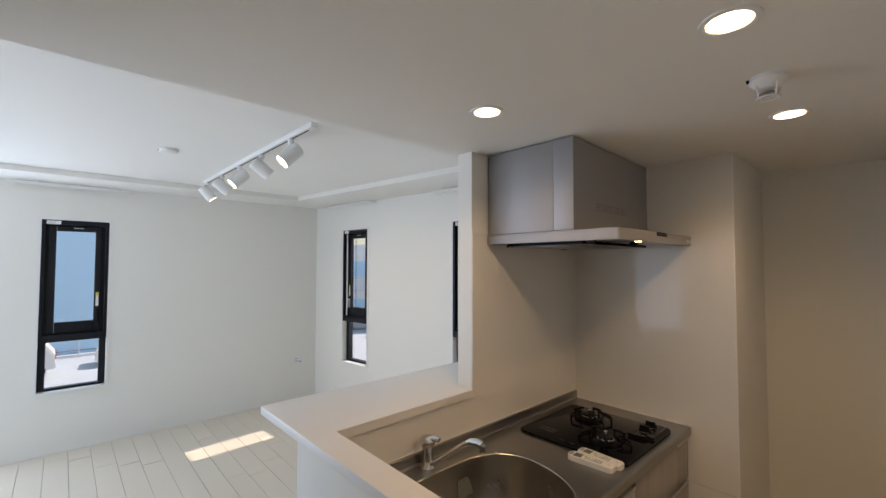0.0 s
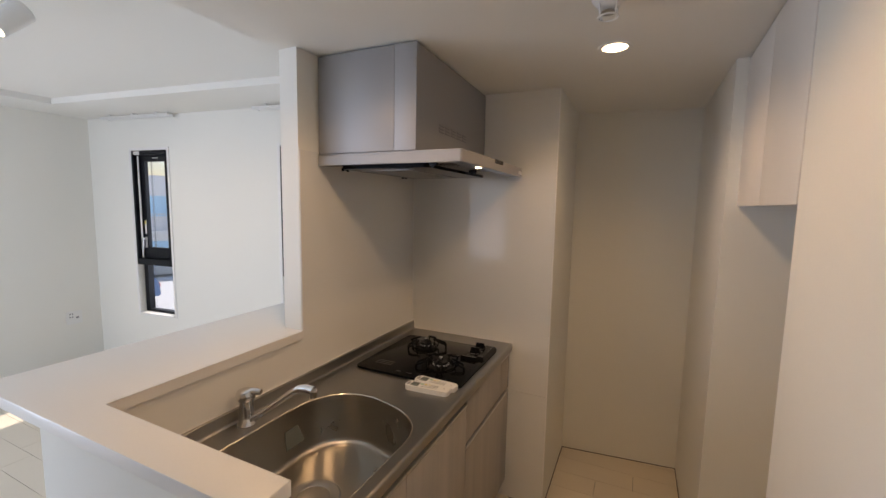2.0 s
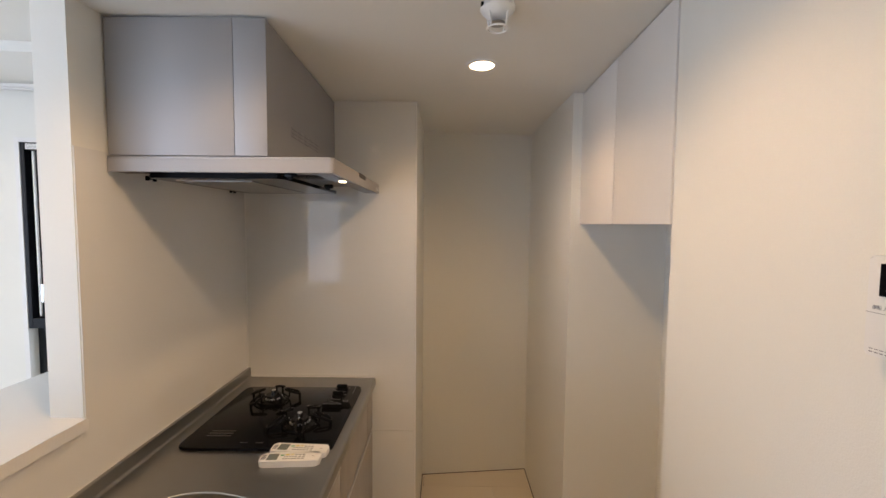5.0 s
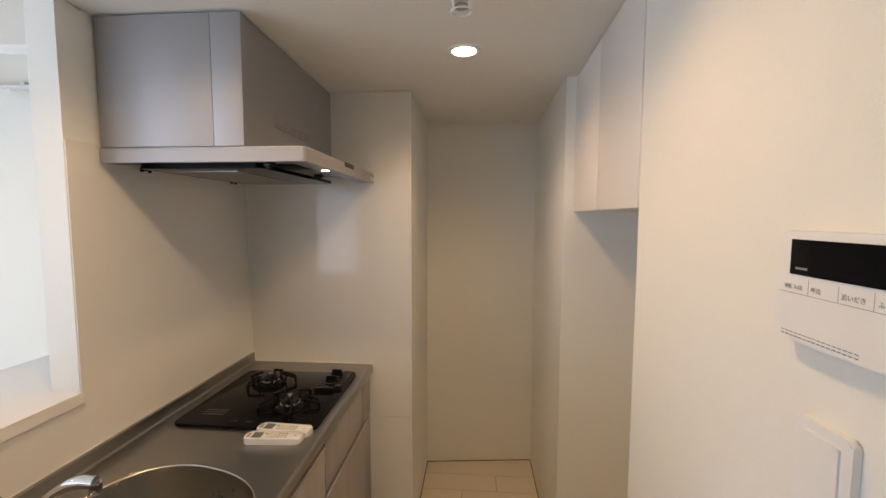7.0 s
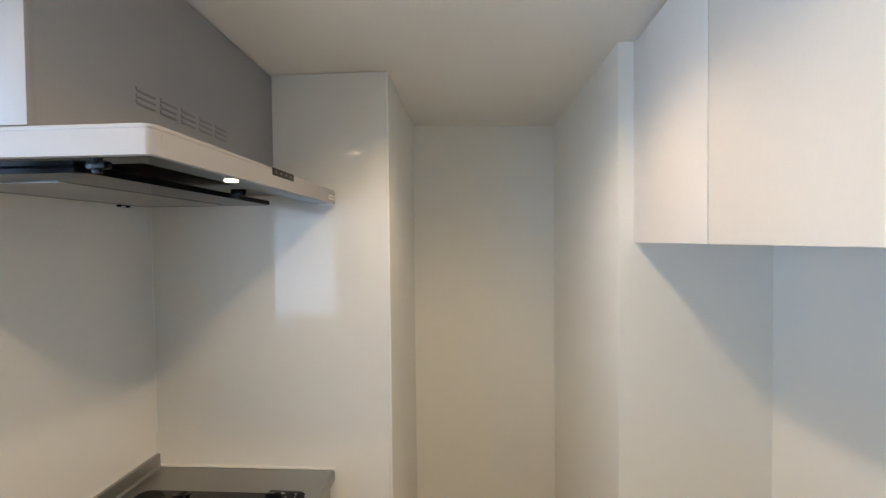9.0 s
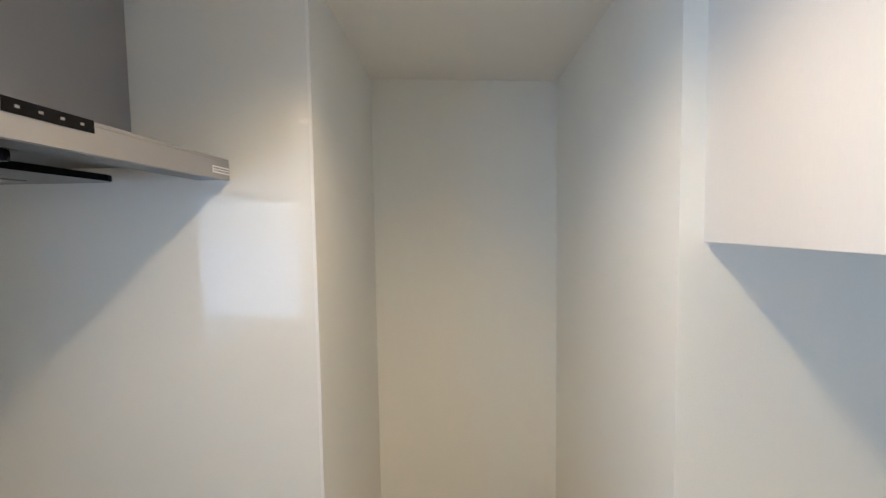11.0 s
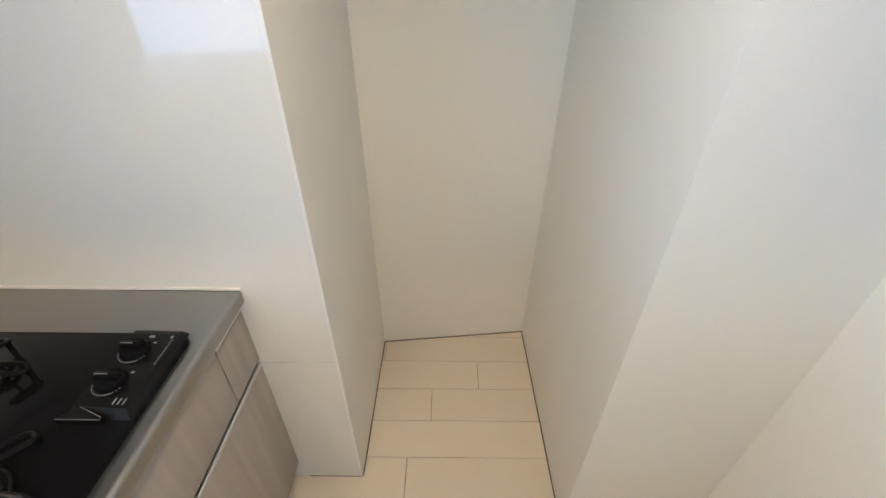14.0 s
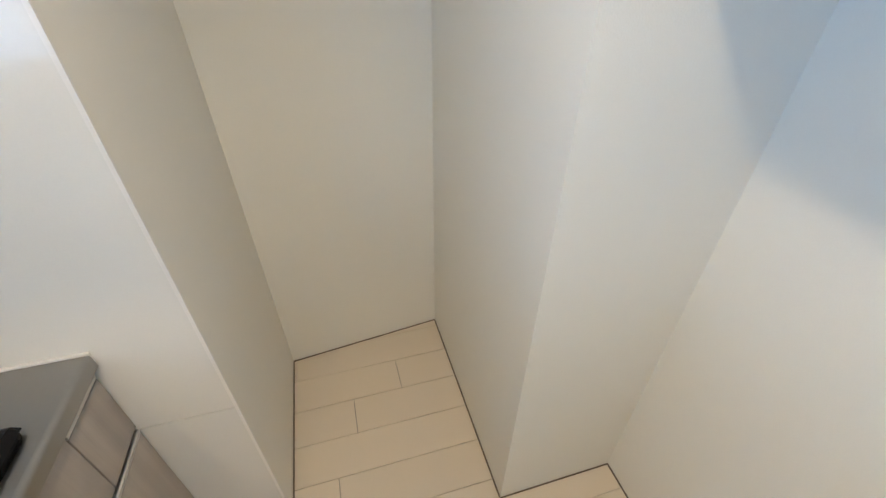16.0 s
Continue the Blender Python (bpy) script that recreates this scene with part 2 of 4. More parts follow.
# two unseen walls added to block daylight from the kitchen
box("light_block_end", -0.085, XR, YK - 0.12, YK, WZ, CEIL, WALL, kind=S)
box("light_block_side", -0.205, -0.0855, YS, -2.5, WZ, CEIL, WALL, kind=S)
box("wall_column", COL, 0.0, COLY, yb(COL) + 0.02, WZ, LCEIL, WALL, kind=S)
HW = BAR - 0.032
box("wall_half", COL, 0.0, -1.60, COLY, WZ, HW, WALL, kind=S)
box("wall_half_end", 0.0, 0.595, -1.60, -1.528, WZ, HW, WALL, kind=S)


def wall_with_holes(name, m, length, depth, z0, z1, holes, mat):
    """A wall along x from 0 to length, outwards along y, with through openings (a0, a1, z0, z1), set at m."""
    bm = bmesh.new()
    cur = 0.0
    for h0, h1, hz0, hz1 in sorted(holes):
        bm_box(bm, cur, h0, 0, depth, z0, z1)
        bm_box(bm, h0, h1, 0, depth, z0, hz0)
        bm_box(bm, h0, h1, 0, depth, hz1, z1)
        cur = h1
    bm_box(bm, cur, length, 0, depth, z0, z1)
    ob = part(name, bm, mat)
    ob.matrix_world = m
    return tagged(ob, kind=S)


SK = math.atan(SLOPE)
SW = pose(XA, yb(XA), 0, 0, 0, math.degrees(SK))      # street wall, x along it
CS_ = math.cos(SK)
W2 = ((-3.042 - XA) / CS_, (-2.612 - XA) / CS_, 0.50, 1.99)
W3 = ((-1.425 - XA) / CS_, (-0.995 - XA) / CS_, 0.50, 1.99)
wall_with_holes("wall_windows", SW, (COL + 0.02 - XA) / CS_, 0.13, WZ, LCEIL + 0.2, [W2, W3], WALL)
AW = pose(XA, YS, 0, 0, 0, 90)
# the first opening, out of view, is added to let extra daylight in
wall_with_holes("wall_side_window", AW, yb(XA) - YS + 0.02, 0.13, WZ, LCEIL + 0.2, [(0.1, 1.5, 0.05, 2.05), (-2.313 - YS, -1.868 - YS, 0.52, 1.98)], WALL)
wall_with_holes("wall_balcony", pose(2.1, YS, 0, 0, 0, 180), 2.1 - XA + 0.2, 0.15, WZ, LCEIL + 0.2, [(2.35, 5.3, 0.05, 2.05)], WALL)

# panels of the kitchen, seams and edge trim
box("splash_panel", 0.006, NX - 0.007, -0.004, -0.0005, 0.5995, CEIL - 0.002, PANEL, kind=S)
box("splash_panel", 0.006, NX - 0.007, -0.004, -0.0005, 0.004, 0.5965, PANEL, kind=S)
box("splash_panel", 0.0005, 0.004, COLY + 0.002, -0.006, 0.86, 1.746, PANEL, kind=S)
box("splash_panel", 0.0005, 0.004, -1.524, COLY + 0.002, 0.86, HW - 0.001, PANEL, kind=S)
box("trim", NX - 0.0065, NX + 0.0006, -0.0052, 0.0, 0.004, CEIL, TRIMW, kind=S)
box("trim", 0.0, 0.007, -0.0065, 0.0, 0.89, 1.70, TRIMW, kind=S)
# thin dark strips drawn for the gap line along the wall foot
bm = bmesh.new()
for a in ((NX, NX + 0.004, 0, NY), (1.429, 1.433, -0.141, NY + 0.071), (1.433, 1.836, -0.145, -0.141), (1.832, 1.836, -0.887, -0.145), (XR - 0.004, XR, YK, -0.887),
          (0.60, NX, -0.0045, -0.0005)):
    bm_box(bm, a[0], a[1], a[2], a[3], -0.001, 0.003)
bm_prism(bm, [(NX, NY - 0.004), (1.433, NY + 0.068), (1.433, NY + 0.072), (NX, NY)], -0.001, 0.003)
part("floor_gap_line", bm, DARKLINE)["kind"] = S

bar = thing("bar_counter", at(0, 0, 0), "white laminate bar counter on top of the half wall", "counter")
bm = bmesh.new()
bm_prism(bm, [(-0.40, -1.61), (0.612, -1.61), (0.612, -1.518), (0.012, -1.518), (0.012, COLY), (COL - 0.001, COLY), (COL - 0.001, yb(COL, -0.002)), (-0.40, yb(-0.4, -0.002))], HW, BAR, 0.003, 2)
part("countertop", bm, WHITE, bar, smooth=True)
box("edge_band", 0.0121, 0.0129, -1.5172, COLY - 0.001, HW + 0.003, BAR - 0.003, TRIMW, bar, "thin white edge band")
box("edge_band", 0.0135, 0.609, -1.5249 + 0.0070, -1.5170, HW + 0.003, BAR - 0.003, TRIMW, bar, "thin white edge band")


# ---- windows ----
def window(m, w, h, mid, sash_right, label):
    """A black narrow casement above a fixed light; x along the wall, y outwards, z up, from the opening's lower corner."""
    root = thing("window", m, label, "window")
    d0, d1 = 0.055, 0.108
    f = 0.048
    bm = bmesh.new()
    bm_box(bm, 0.0005, f, d0, d1, 0, h)
    bm_box(bm, w - f, w - 0.0005, d0, d1, 0, h)
    bm_box(bm, f, w - f, d0, d1, h - f, h - 0.0005)
    bm_box(bm, f, w - f, d0, d1, 0.0005, 0.022)
    bm_box(bm, f, w - f, d0, d1, mid - 0.045, mid + 0.03)
    part("window_frame", bm, FRAMEB, root)
    bm = bmesh.new()
    s = 0.046
    a0, a1, b0, b1 = f, w - f, mid + 0.03, h - f
    for q in ((a0, a0 + s, b0, b1), (a1 - s, a1, b0, b1), (a0 + s, a1 - s, b1 - s, b1), (a0 + s, a1 - s, b0, b0 + 0.095)):
        bm_box(bm, q[0] + 0.0005, q[1] - 0.0005, d0 - 0.012, d1 - 0.03, q[2] + 0.0005, q[3] - 0.0005, 0.002, 1)
    sash = part("sash", bm, FRAMEB, root)
    box("pane", a0 + s, a1 - s, 0.088, 0.091, b0 + 0.095, b1 - s, GLASS, sash).visible_shadow = False
    box("pane", f, w - f, 0.095, 0.098, 0.022, mid - 0.045, GLASS, root).visible_shadow = False
    # roll screen housing around the upper light, flush with the wall
    bm = bmesh.new()
    e = 0.022
    bm_box(bm, 0.0005, e, -0.003, d0, mid - 0.035, h - 0.0005, 0.0015, 1)
    bm_box(bm, w - e, w - 0.0005, -0.003, d0, mid - 0.035, h - 0.0005, 0.0015, 1)
    bm_box(bm, e, w - e, -0.003, d0, h - 0.04, h - 0.0005, 0.0015, 1)
    bm_box(bm, e, w - e, -0.003, d0, mid - 0.035, mid + 0.022, 0.0015, 1)
    part("screen_frame", bm, FRAMEB, root)
    px = 0.052 if not sash_right else w - 0.032
    if not sash_right:
        box("screen_pull", px - 0.005, px + 0.005, 0.012, 0.024, mid + 0.03, h - 0.045, TRIMW, root, "slim pale pull bar of the roll screen", 0.001)
    hx = a1 - s * 0.5 if sash_right else a0 + s * 0.5
    bm = bmesh.new()
    bm_box(bm, hx - 0.012, hx + 0.012, d0 - 0.022, d0 - 0.012, mid + 0.12, mid + 0.22, 0.002)
    bm_box(bm, hx - 0.005, hx + 0.005, d0 - 0.045, d0 - 0.022, mid + 0.20, mid + 0.212)
    bm_box(bm, hx - 0.007, hx + 0.007, d0 - 0.052, d0 - 0.042, mid + 0.11, mid + 0.215, 0.002)
    part("handle", bm, ALU if not sash_right else BLACK, sash)
    tagm = box("safety_tag", hx - 0.010, hx + 0.010, d0 - 0.0145, d0 - 0.0125, mid + 0.25, mid + 0.37, PLASTIC, sash, "small white and yellow safety tag")
    box("stripe", hx - 0.0095, hx + 0.0095, d0 - 0.0155, d0 - 0.0146, mid + 0.34, mid + 0.368, YELLOW, tagm)
    st = box("sticker", 0.03, 0.03 + (0.09 if sash_right else 0.07), -0.0045, -0.0032, h - 0.038, h - 0.008, PLASTIC, root, "small white sticker with fine print")
    bm = bmesh.new()
    for r in range(3):
        bm_box(bm, 0.034, 0.085, -0.0051, -0.0046, h - 0.016 - 0.008 * r, h - 0.0135 - 0.008 * r)
    part("print", bm, GREYP, st)
    bm = bmesh.new()
    for r in range(4):
        bm_box(bm, w * 0.5 - 0.02 + 0.018 * r, w * 0.5 - 0.006 + 0.018 * r, d0 - 0.0130, d0 - 0.0122, h - 0.066, h - 0.060)
    part("print", bm, PLASTIC, sash)
    # pleated net folded beside the opening light
    if not sash_right:
        bm = bmesh.new()
        k = 0
        zz = mid + 0.07
        while zz < h - 0.09:
            bm_box(bm, a0 + s + 0.002, a0 + s + 0.016, 0.100, 0.104, zz, zz + 0.008)
            zz += 0.017
        part("pleated_net", bm, GREYP, root, "folded pleats of the insect screen")
    bm = bmesh.new()
    t = 0.024
    bm_box(bm, -t, -0.0005, -0.006, 0.002, -0.02, h + t)
    bm_box(bm, w + 0.0005, w + t, -0.006, 0.002, -0.02, h + t)
    bm_box(bm, -0.0005, w + 0.0005, -0.006, 0.002, h + 0.0005, h + t)
    bm_box(bm, -0.0004, w + 0.0004, -0.014, d0, -0.014, 0.001)
    part("window_sill", bm, TRIMW, root, "white window casing and sill board")
    return root


window(SW @ pose(W2[0], 0, W2[2]), W2[1] - W2[0], 1.49, 0.49, False, "narrow black casement window over a fixed pane in the white wall")
window(SW @ pose(W3[0], 0, W3[2]), W3[1] - W3[0], 1.49, 0.49, False, "narrow black casement window beside the kitchen column")
window(pose(XA, -2.313, 0.52, 0, 0, 90), 0.445, 1.46, 0.455, True, "narrow black casement window overlooking the parking lot")

# ---- kitchen: hood ----
def range_hood():
    root = thing("range_hood", at(0, 0, 0), "silver painted range hood fixed under the kitchen ceiling", "range hood")
    zb, zt = 1.696, 1.737
    bm = bmesh.new()
    bm_prism(bm, [(0.007, -0.748), (0.432, -0.748), (0.413, -0.006), (0.007, -0.006)], zt + 0.001, CEIL - 0.007)
    duct = part("duct_cover", bm, HOODM, root)
    box("front_panel", 0.007, 0.3463, -0.7600, -0.7485, zt + 0.003, CEIL - 0.007, HOODM, duct, bevel=0.001)
    box("front_panel", 0.3473, 0.4345, -0.7600, -0.7485, zt + 0.003, CEIL - 0.007, HOODM, duct, bevel=0.001)
    # dark filler stands for the shade between duct cover and ceiling
    box("top_gap_shade", 0.012, 0.405, -0.74, -0.010, CEIL - 0.0065, CEIL - 0.0005, DARKIN, duct, "dark filler painted as the shade of the gap under the ceiling")
    for g in range(5):
        y0 = -0.566 + 0.0615 * g
        xs = 0.432 - 0.0256 * (y0 + 0.748)
        for r in range(3):
            z = 1.833 + 0.0118 * r
            box("louvre", xs - 0.001, xs + 0.0024, y0, y0 + 0.048, z, z + 0.006, HOODM, duct, bevel=0.001)
            # grey strip painted as the shade under the louvre
            box("slot", xs - 0.001, xs + 0.0008, y0 + 0.002, y0 + 0.046, z - 0.0025, z, SLOTM, duct)
    bm = bmesh.new()
    bm_prism(bm, [(0.007, -0.006), (0.007, -0.7645)] + [(0.610 - 0.010 + 0.010 * math.sin(a), -0.7645 + 0.010 - 0.010 * math.cos(a)) for a in [i * math.pi / 12 for i in range(7)]] + [(0.610, -0.006)], zt - 0.006, zt, 0.0015, 2)
    prof = [(0.610 - 0.010 + 0.010 * math.sin(a), -0.7645 + 0.010 - 0.010 * math.cos(a)) for a in [i * math.pi / 12 for i in range(7)]]
    canopy = part("canopy", bm, HOODM, root, smooth=True)
    bm = bmesh.new()
    bm_prism(bm, [(0.007, -0.7645)] + prof + [(0.610, -0.7450), (0.600, -0.7450), (0.600, -0.752), (0.007, -0.752)], zb, zt - 0.0062)
    bm_box(bm, 0.600, 0.610, -0.7448, -0.006, zb, zt - 0.0062)
    part("front_lip", bm, HOODM, canopy, smooth=True)
    bm = bmesh.new()
    bm_box(bm, 0.548, 0.5965, -0.744, -0.007, zb + 0.001, zb + 0.004)
    bm_box(bm, 0.008, 0.5475, -0.744, -0.70, zb + 0.001, zb + 0.004)
    part("inner_flange", bm, BLACKG, canopy, "dark inner flange")
    box("grease_pan", 0.012, 0.59, -0.70, -0.010, zt - 0.012, zt - 0.0065, BLACKG, root, "black underside")
    plate = tagged(part("rectifier_plate", _plate(), BLACKG, root, "dark rectifier plate hung below the canopy"))
    box("plate_face", 0.09, 0.32, -0.61, -0.13, 1.6855, 1.6865, STEEL, plate)
    for ly in (-0.70, -0.32):
        bm = bmesh.new()
        bm_box(bm, 0.455, 0.488, ly, ly + 0.014, 1.691, 1.707, 0.003)
        bm_box(bm, 0.462, 0.476, ly + 0.003, ly + 0.011, 1.685, 1.692, 0.002)
        part("latch", bm, BLACK, root, "dark turn latch", smooth=True)
    bm = bmesh.new()
    bm_lathe(bm, [(0, -0.0015), (0.012, -0.0015), (0.012, 0.0)], 24, pose(0.575, -0.52, zb + 0.0008))
    part("lamp", bm, GLOW, root, "small lit lamp")
    disp = box("control_strip", 0.6102, 0.6112, -0.425, -0.318, 1.722, 1.738, BLACK, root, "dark control strip with small buttons")
    for i in range(4):
        box("button", 0.6113, 0.6120, -0.413 + 0.025 * i, -0.408 + 0.025 * i, 1.7285, 1.7315, SLOTM, disp)
    lab = box("label_plate", 0.6102, 0.6107, -0.064, -0.008, 1.706, 1.719, PLASTIC, root, "white label with fine print")
    bm = bmesh.new()
    for r in range(2):
        for c in range(9):
            bm_box(bm, 0.6108, 0.6110, -0.061 + 0.0058 * c, -0.0565 + 0.0058 * c, 1.7085 + 0.005 * r, 1.7115 + 0.005 * r)
    part("print", bm, GREYP, lab)
    for y in (-0.602, -0.115):
        bm = bmesh.new()
        bm_box(bm, 0.0045, 0.010, y - 0.02, y + 0.02, 1.690, 1.696)
        bm_box(bm, 0.0045, 0.012, y - 0.02, y - 0.012, 1.686, 1.700)
        bm_box(bm, 0.0045, 0.012, y + 0.012, y + 0.02, 1.686, 1.700)
        part("bracket", bm, BLACK, root, "small black wall bracket")


def _plate():
    bm = bmesh.new()
    bm_prism(bm, rounded(0.055, 0.445, -0.69, -0.085, 0.02), 1.687, 1.699, 0.002, 1)
    return bm


range_hood()


# ---- kitchen: worktop, sink, tap ----
def sink_outline(off=0.0):
    """The sink's plan: straight near side, arched far side."""
    key = [(0.108, -1.04), (0.126, -0.935), (0.172, -0.868), (0.232, -0.834), (0.305, -0.826), (0.39, -0.843), (0.46, -0.871), (0.515, -0.913), (0.545, -0.965), (0.556, -1.04)]
    key = [(0.108, -1.20)] + key + [(0.556, -1.20)]
    pts = []
    for i in range(1, len(key) - 2):
        p0, p1, p2, p3 = (Vector(k) for k in key[i - 1:i + 3])
        for j in range(4):
            u = j / 4
            pts.append(0.5 * ((2 * p1) + (p2 - p0) * u + (2 * p0 - 5 * p1 + 4 * p2 - p3) * u * u + (3 * p1 - p0 - 3 * p2 + p3) * u ** 3))
    pts.append(Vector(key[-2]))
    pts = [(p.x, p.y) for p in reversed(pts)]
    for cx, a in ((0.108 + 0.11, 180), (0.556 - 0.11, 270)):
        for k in range(9):
            v = radians(a + 90 * k / 8)
            pts.append((cx + 0.11 * math.cos(v), -1.34 + 0.11 * math.sin(v)))
    cx, cy = 0.332, -1.138
    return [(cx + (x - cx) * (1 - off / 0.224), cy + (y - cy) * (1 - off / 0.312)) for x, y in pts]


def worktop():
    root = thing("worktop", at(0, 0, 0), "brushed steel worktop with raised back edge and sunk sink", "worktop")
    hole = sink_outline()
    bm = bmesh.new()
    z = 0.85
    xf, r = 0.595, 0.010
    y0, y1 = -1.524, -0.006
    outer = [(0.018, y0), (xf - r, y0), (xf - r, y1), (0.018, y1)]
    ov = [bm.verts.new((x, y, z)) for x, y in outer]
    hv = [bm.verts.new((x, y, z)) for x, y in hole]
    es = [bm.edges.new((ov[i], ov[(i + 1) % 4])) for i in range(4)] + [bm.edges.new((hv[i], hv[(i + 1) % len(hv)])) for i in range(len(hv))]
    bmesh.ops.triangle_fill(bm, edges=es, use_beauty=True)
    part("top", bm, STEEL, root)
    bm = bmesh.new()
    prof = [(xf - r, z)] + [(xf - r + r * math.sin(a), z - r + r * math.cos(a)) for a in [i * math.pi / 12 for i in range(1, 7)]] + [(xf, z - 0.034), (xf - 0.004, z - 0.038), (xf - 0.03, z - 0.038), (xf - 0.03, z)]
    a = [bm.verts.new((x, y0, zz)) for x, zz in prof]
    b = [bm.verts.new((x, y1, zz)) for x, zz in prof]
    for i in range(len(prof)):
        j = (i + 1) % len(prof)
        if i == len(prof) - 1:
            continue
        bm.faces.new((a[i], a[j], b[j], b[i]))
    bm.faces.new(a), bm.faces.new(list(reversed(b)))
    part("front_edge", bm, STEEL, root, "rounded front edge", smooth=True)
    bm = bmesh.new()
    bm_prism(bm, [(0.005, y0), (0.018, y0), (0.018, y1), (0.005, y1)], z - 0.01, z + 0.044, 0.003, 3)
    part("upstand", bm, STEEL, root, smooth=True)
    bm = bmesh.new()
    rc = 0.010
    prof = [(0.0182, z + rc)] + [(0.0182 + rc - rc * math.cos(radians(15 * i)), z + rc - rc * math.sin(radians(15 * i))) for i in range(1, 6)] + [(0.0182 + rc, z + 0.0004)]
    a = [bm.verts.new((x, y0, zz)) for x, zz in prof]
    b = [bm.verts.new((x, y1, zz)) for x, zz in prof]
    for i in range(len(prof) - 1):
        bm.faces.new((a[i], a[i + 1], b[i + 1], b[i]))
    part("cove", bm, STEEL, root, "rounded inner corner of the raised back edge", smooth=True)
    bm = bmesh.new()
    bm_box(bm, 0.018, 0.596, -0.0062, -0.0042, z - 0.02, z + 0.004)
    bm_box(bm, 0.018, 0.597, -0.0105, -0.0042, z + 0.0004, z + 0.0070, 0.001, 1)
    bm_box(bm, 0.0045, 0.0075, y0, -0.006, z + 0.040, z + 0.0462)
    bm_box(bm, 0.0045, 0.019, -0.0075, -0.0042, z, z + 0.0475)
    part("sealant", bm, TRIMW, root, "white sealant line")
    # sink
    bm = bmesh.new()
    rings = []
    for off, zz, _ in ((0.0, z, 0.12), (0.0015, z + 0.0015, 0.12), (0.004, z - 0.001, 0.118), (0.008, z - 0.03, 0.115), (0.015, z - 0.158, 0.11), (0.018, z - 0.167, 0.105), (0.024, z - 0.174, 0.10), (0.033, z - 0.178, 0.09), (0.050, z - 0.1795, 0.07), (0.15, z - 0.186, 0.05)):
        rings.append([bm.verts.new((x, y, zz)) for x, y in sink_outline(off)])
    for a, b in zip(rings, rings[1:]):
        for i in range(len(a)):
            j = (i + 1) % len(a)
            bm.faces.new((a[i], b[i], b[j], a[j]))
    bm.faces.new(rings[-1])
    sink = part("sink_bowl", bm, BOWL, root, "deep rounded stainless sink bowl", smooth=True)
    bm = bmesh.new()
    bm_lathe(bm, [(0.052, 0.0), (0.060, 0.004), (0.078, 0.005), (0.082, 0.0015), (0.083, 0.0)], 40, pose(0.30, -1.135, z - 0.1865))
    part("drain_ring", bm, STEEL, sink, smooth=True)
    bm = bmesh.new()
    bm_lathe(bm, [(0.0, 0.0012), (0.050, 0.0012), (0.052, 0.003)], 32, pose(0.30, -1.135, z - 0.1865))
    part("drain_hole", bm, STEEL, sink)
    bm = bmesh.new()
    bm_lathe(bm, [(0.0, 0.004), (0.040, 0.004), (0.047, 0.0015)], 32, pose(0.30, -1.135, z - 0.1865))
    part("drain_strainer", bm, BOWL, sink, smooth=True)
    bm = bmesh.new()
    bm_box(bm, 0.1165, 0.1172, -1.07, -0.985, z - 0.125, z - 0.06)
    bmesh.ops.rotate(bm, verts=bm.verts, cent=(0.117, 0, z - 0.03), matrix=Matrix.Rotation(radians(-6), 3, "Y"))
    part("film_sticker", bm, LCD, sink, "clear protective film square")
    for yy in (-0.93, -0.885):
        bm = bmesh.new()
        bm_box(bm, 0.150, 0.158, yy, yy + 0.006, z, z + 0.002)
        part("tab", bm, CHROME, sink)


worktop()


def tap():
    root = thing("tap", at(0.056, -1.162, 0.85), "chrome single-lever mixer tap standing behind the sink", "tap")
    bm = bmesh.new()
    bm_lathe(bm, [(0, 0), (0.027, 0), (0.028, 0.004), (0.025, 0.010), (0.0215, 0.016), (0.0215, 0.072), (0.0225, 0.076), (0.0225, 0.080), (0, 0.080)], 32)
    part("body", bm, CHROME, root, smooth=True)
    bm = bmesh.new()
    bm_lathe(bm, [(0, 0.0802), (0.0228, 0.0802), (0.0285, 0.088), (0.0290, 0.104), (0.024, 0.113), (0.012, 0.118), (0, 0.119)], 32)
    bm_tube(bm, [(0.010, 0.004, 0.108), (0.026, 0.010, 0.112), (0.048, 0.017, 0.110)], [0.013, 0.012, 0.009], 12)
    part("lever", bm, CHROME, root, smooth=True)
    bm = bmesh.new()
    bm_tube(bm, [(0.015, 0.003, 0.020), (0.035, 0.007, 0.028), (0.12, 0.023, 0.094), (0.165, 0.031, 0.129), (0.19, 0.036, 0.143), (0.215, 0.040, 0.147), (0.237, 0.043, 0.144)], [0.010, 0.0095, 0.0095, 0.0105, 0.0125, 0.0135, 0.0135], 16)
    spout = part("spout", bm, CHROME, root, smooth=True)
    bm = bmesh.new()
    bm_lathe(bm, [(0, 0), (0.012, 0), (0.013, 0.002), (0.013, 0.022), (0, 0.022)], 20, pose(0.236, 0.043, 0.122))
    part("aerator", bm, CHROME, spout, smooth=True)


tap()


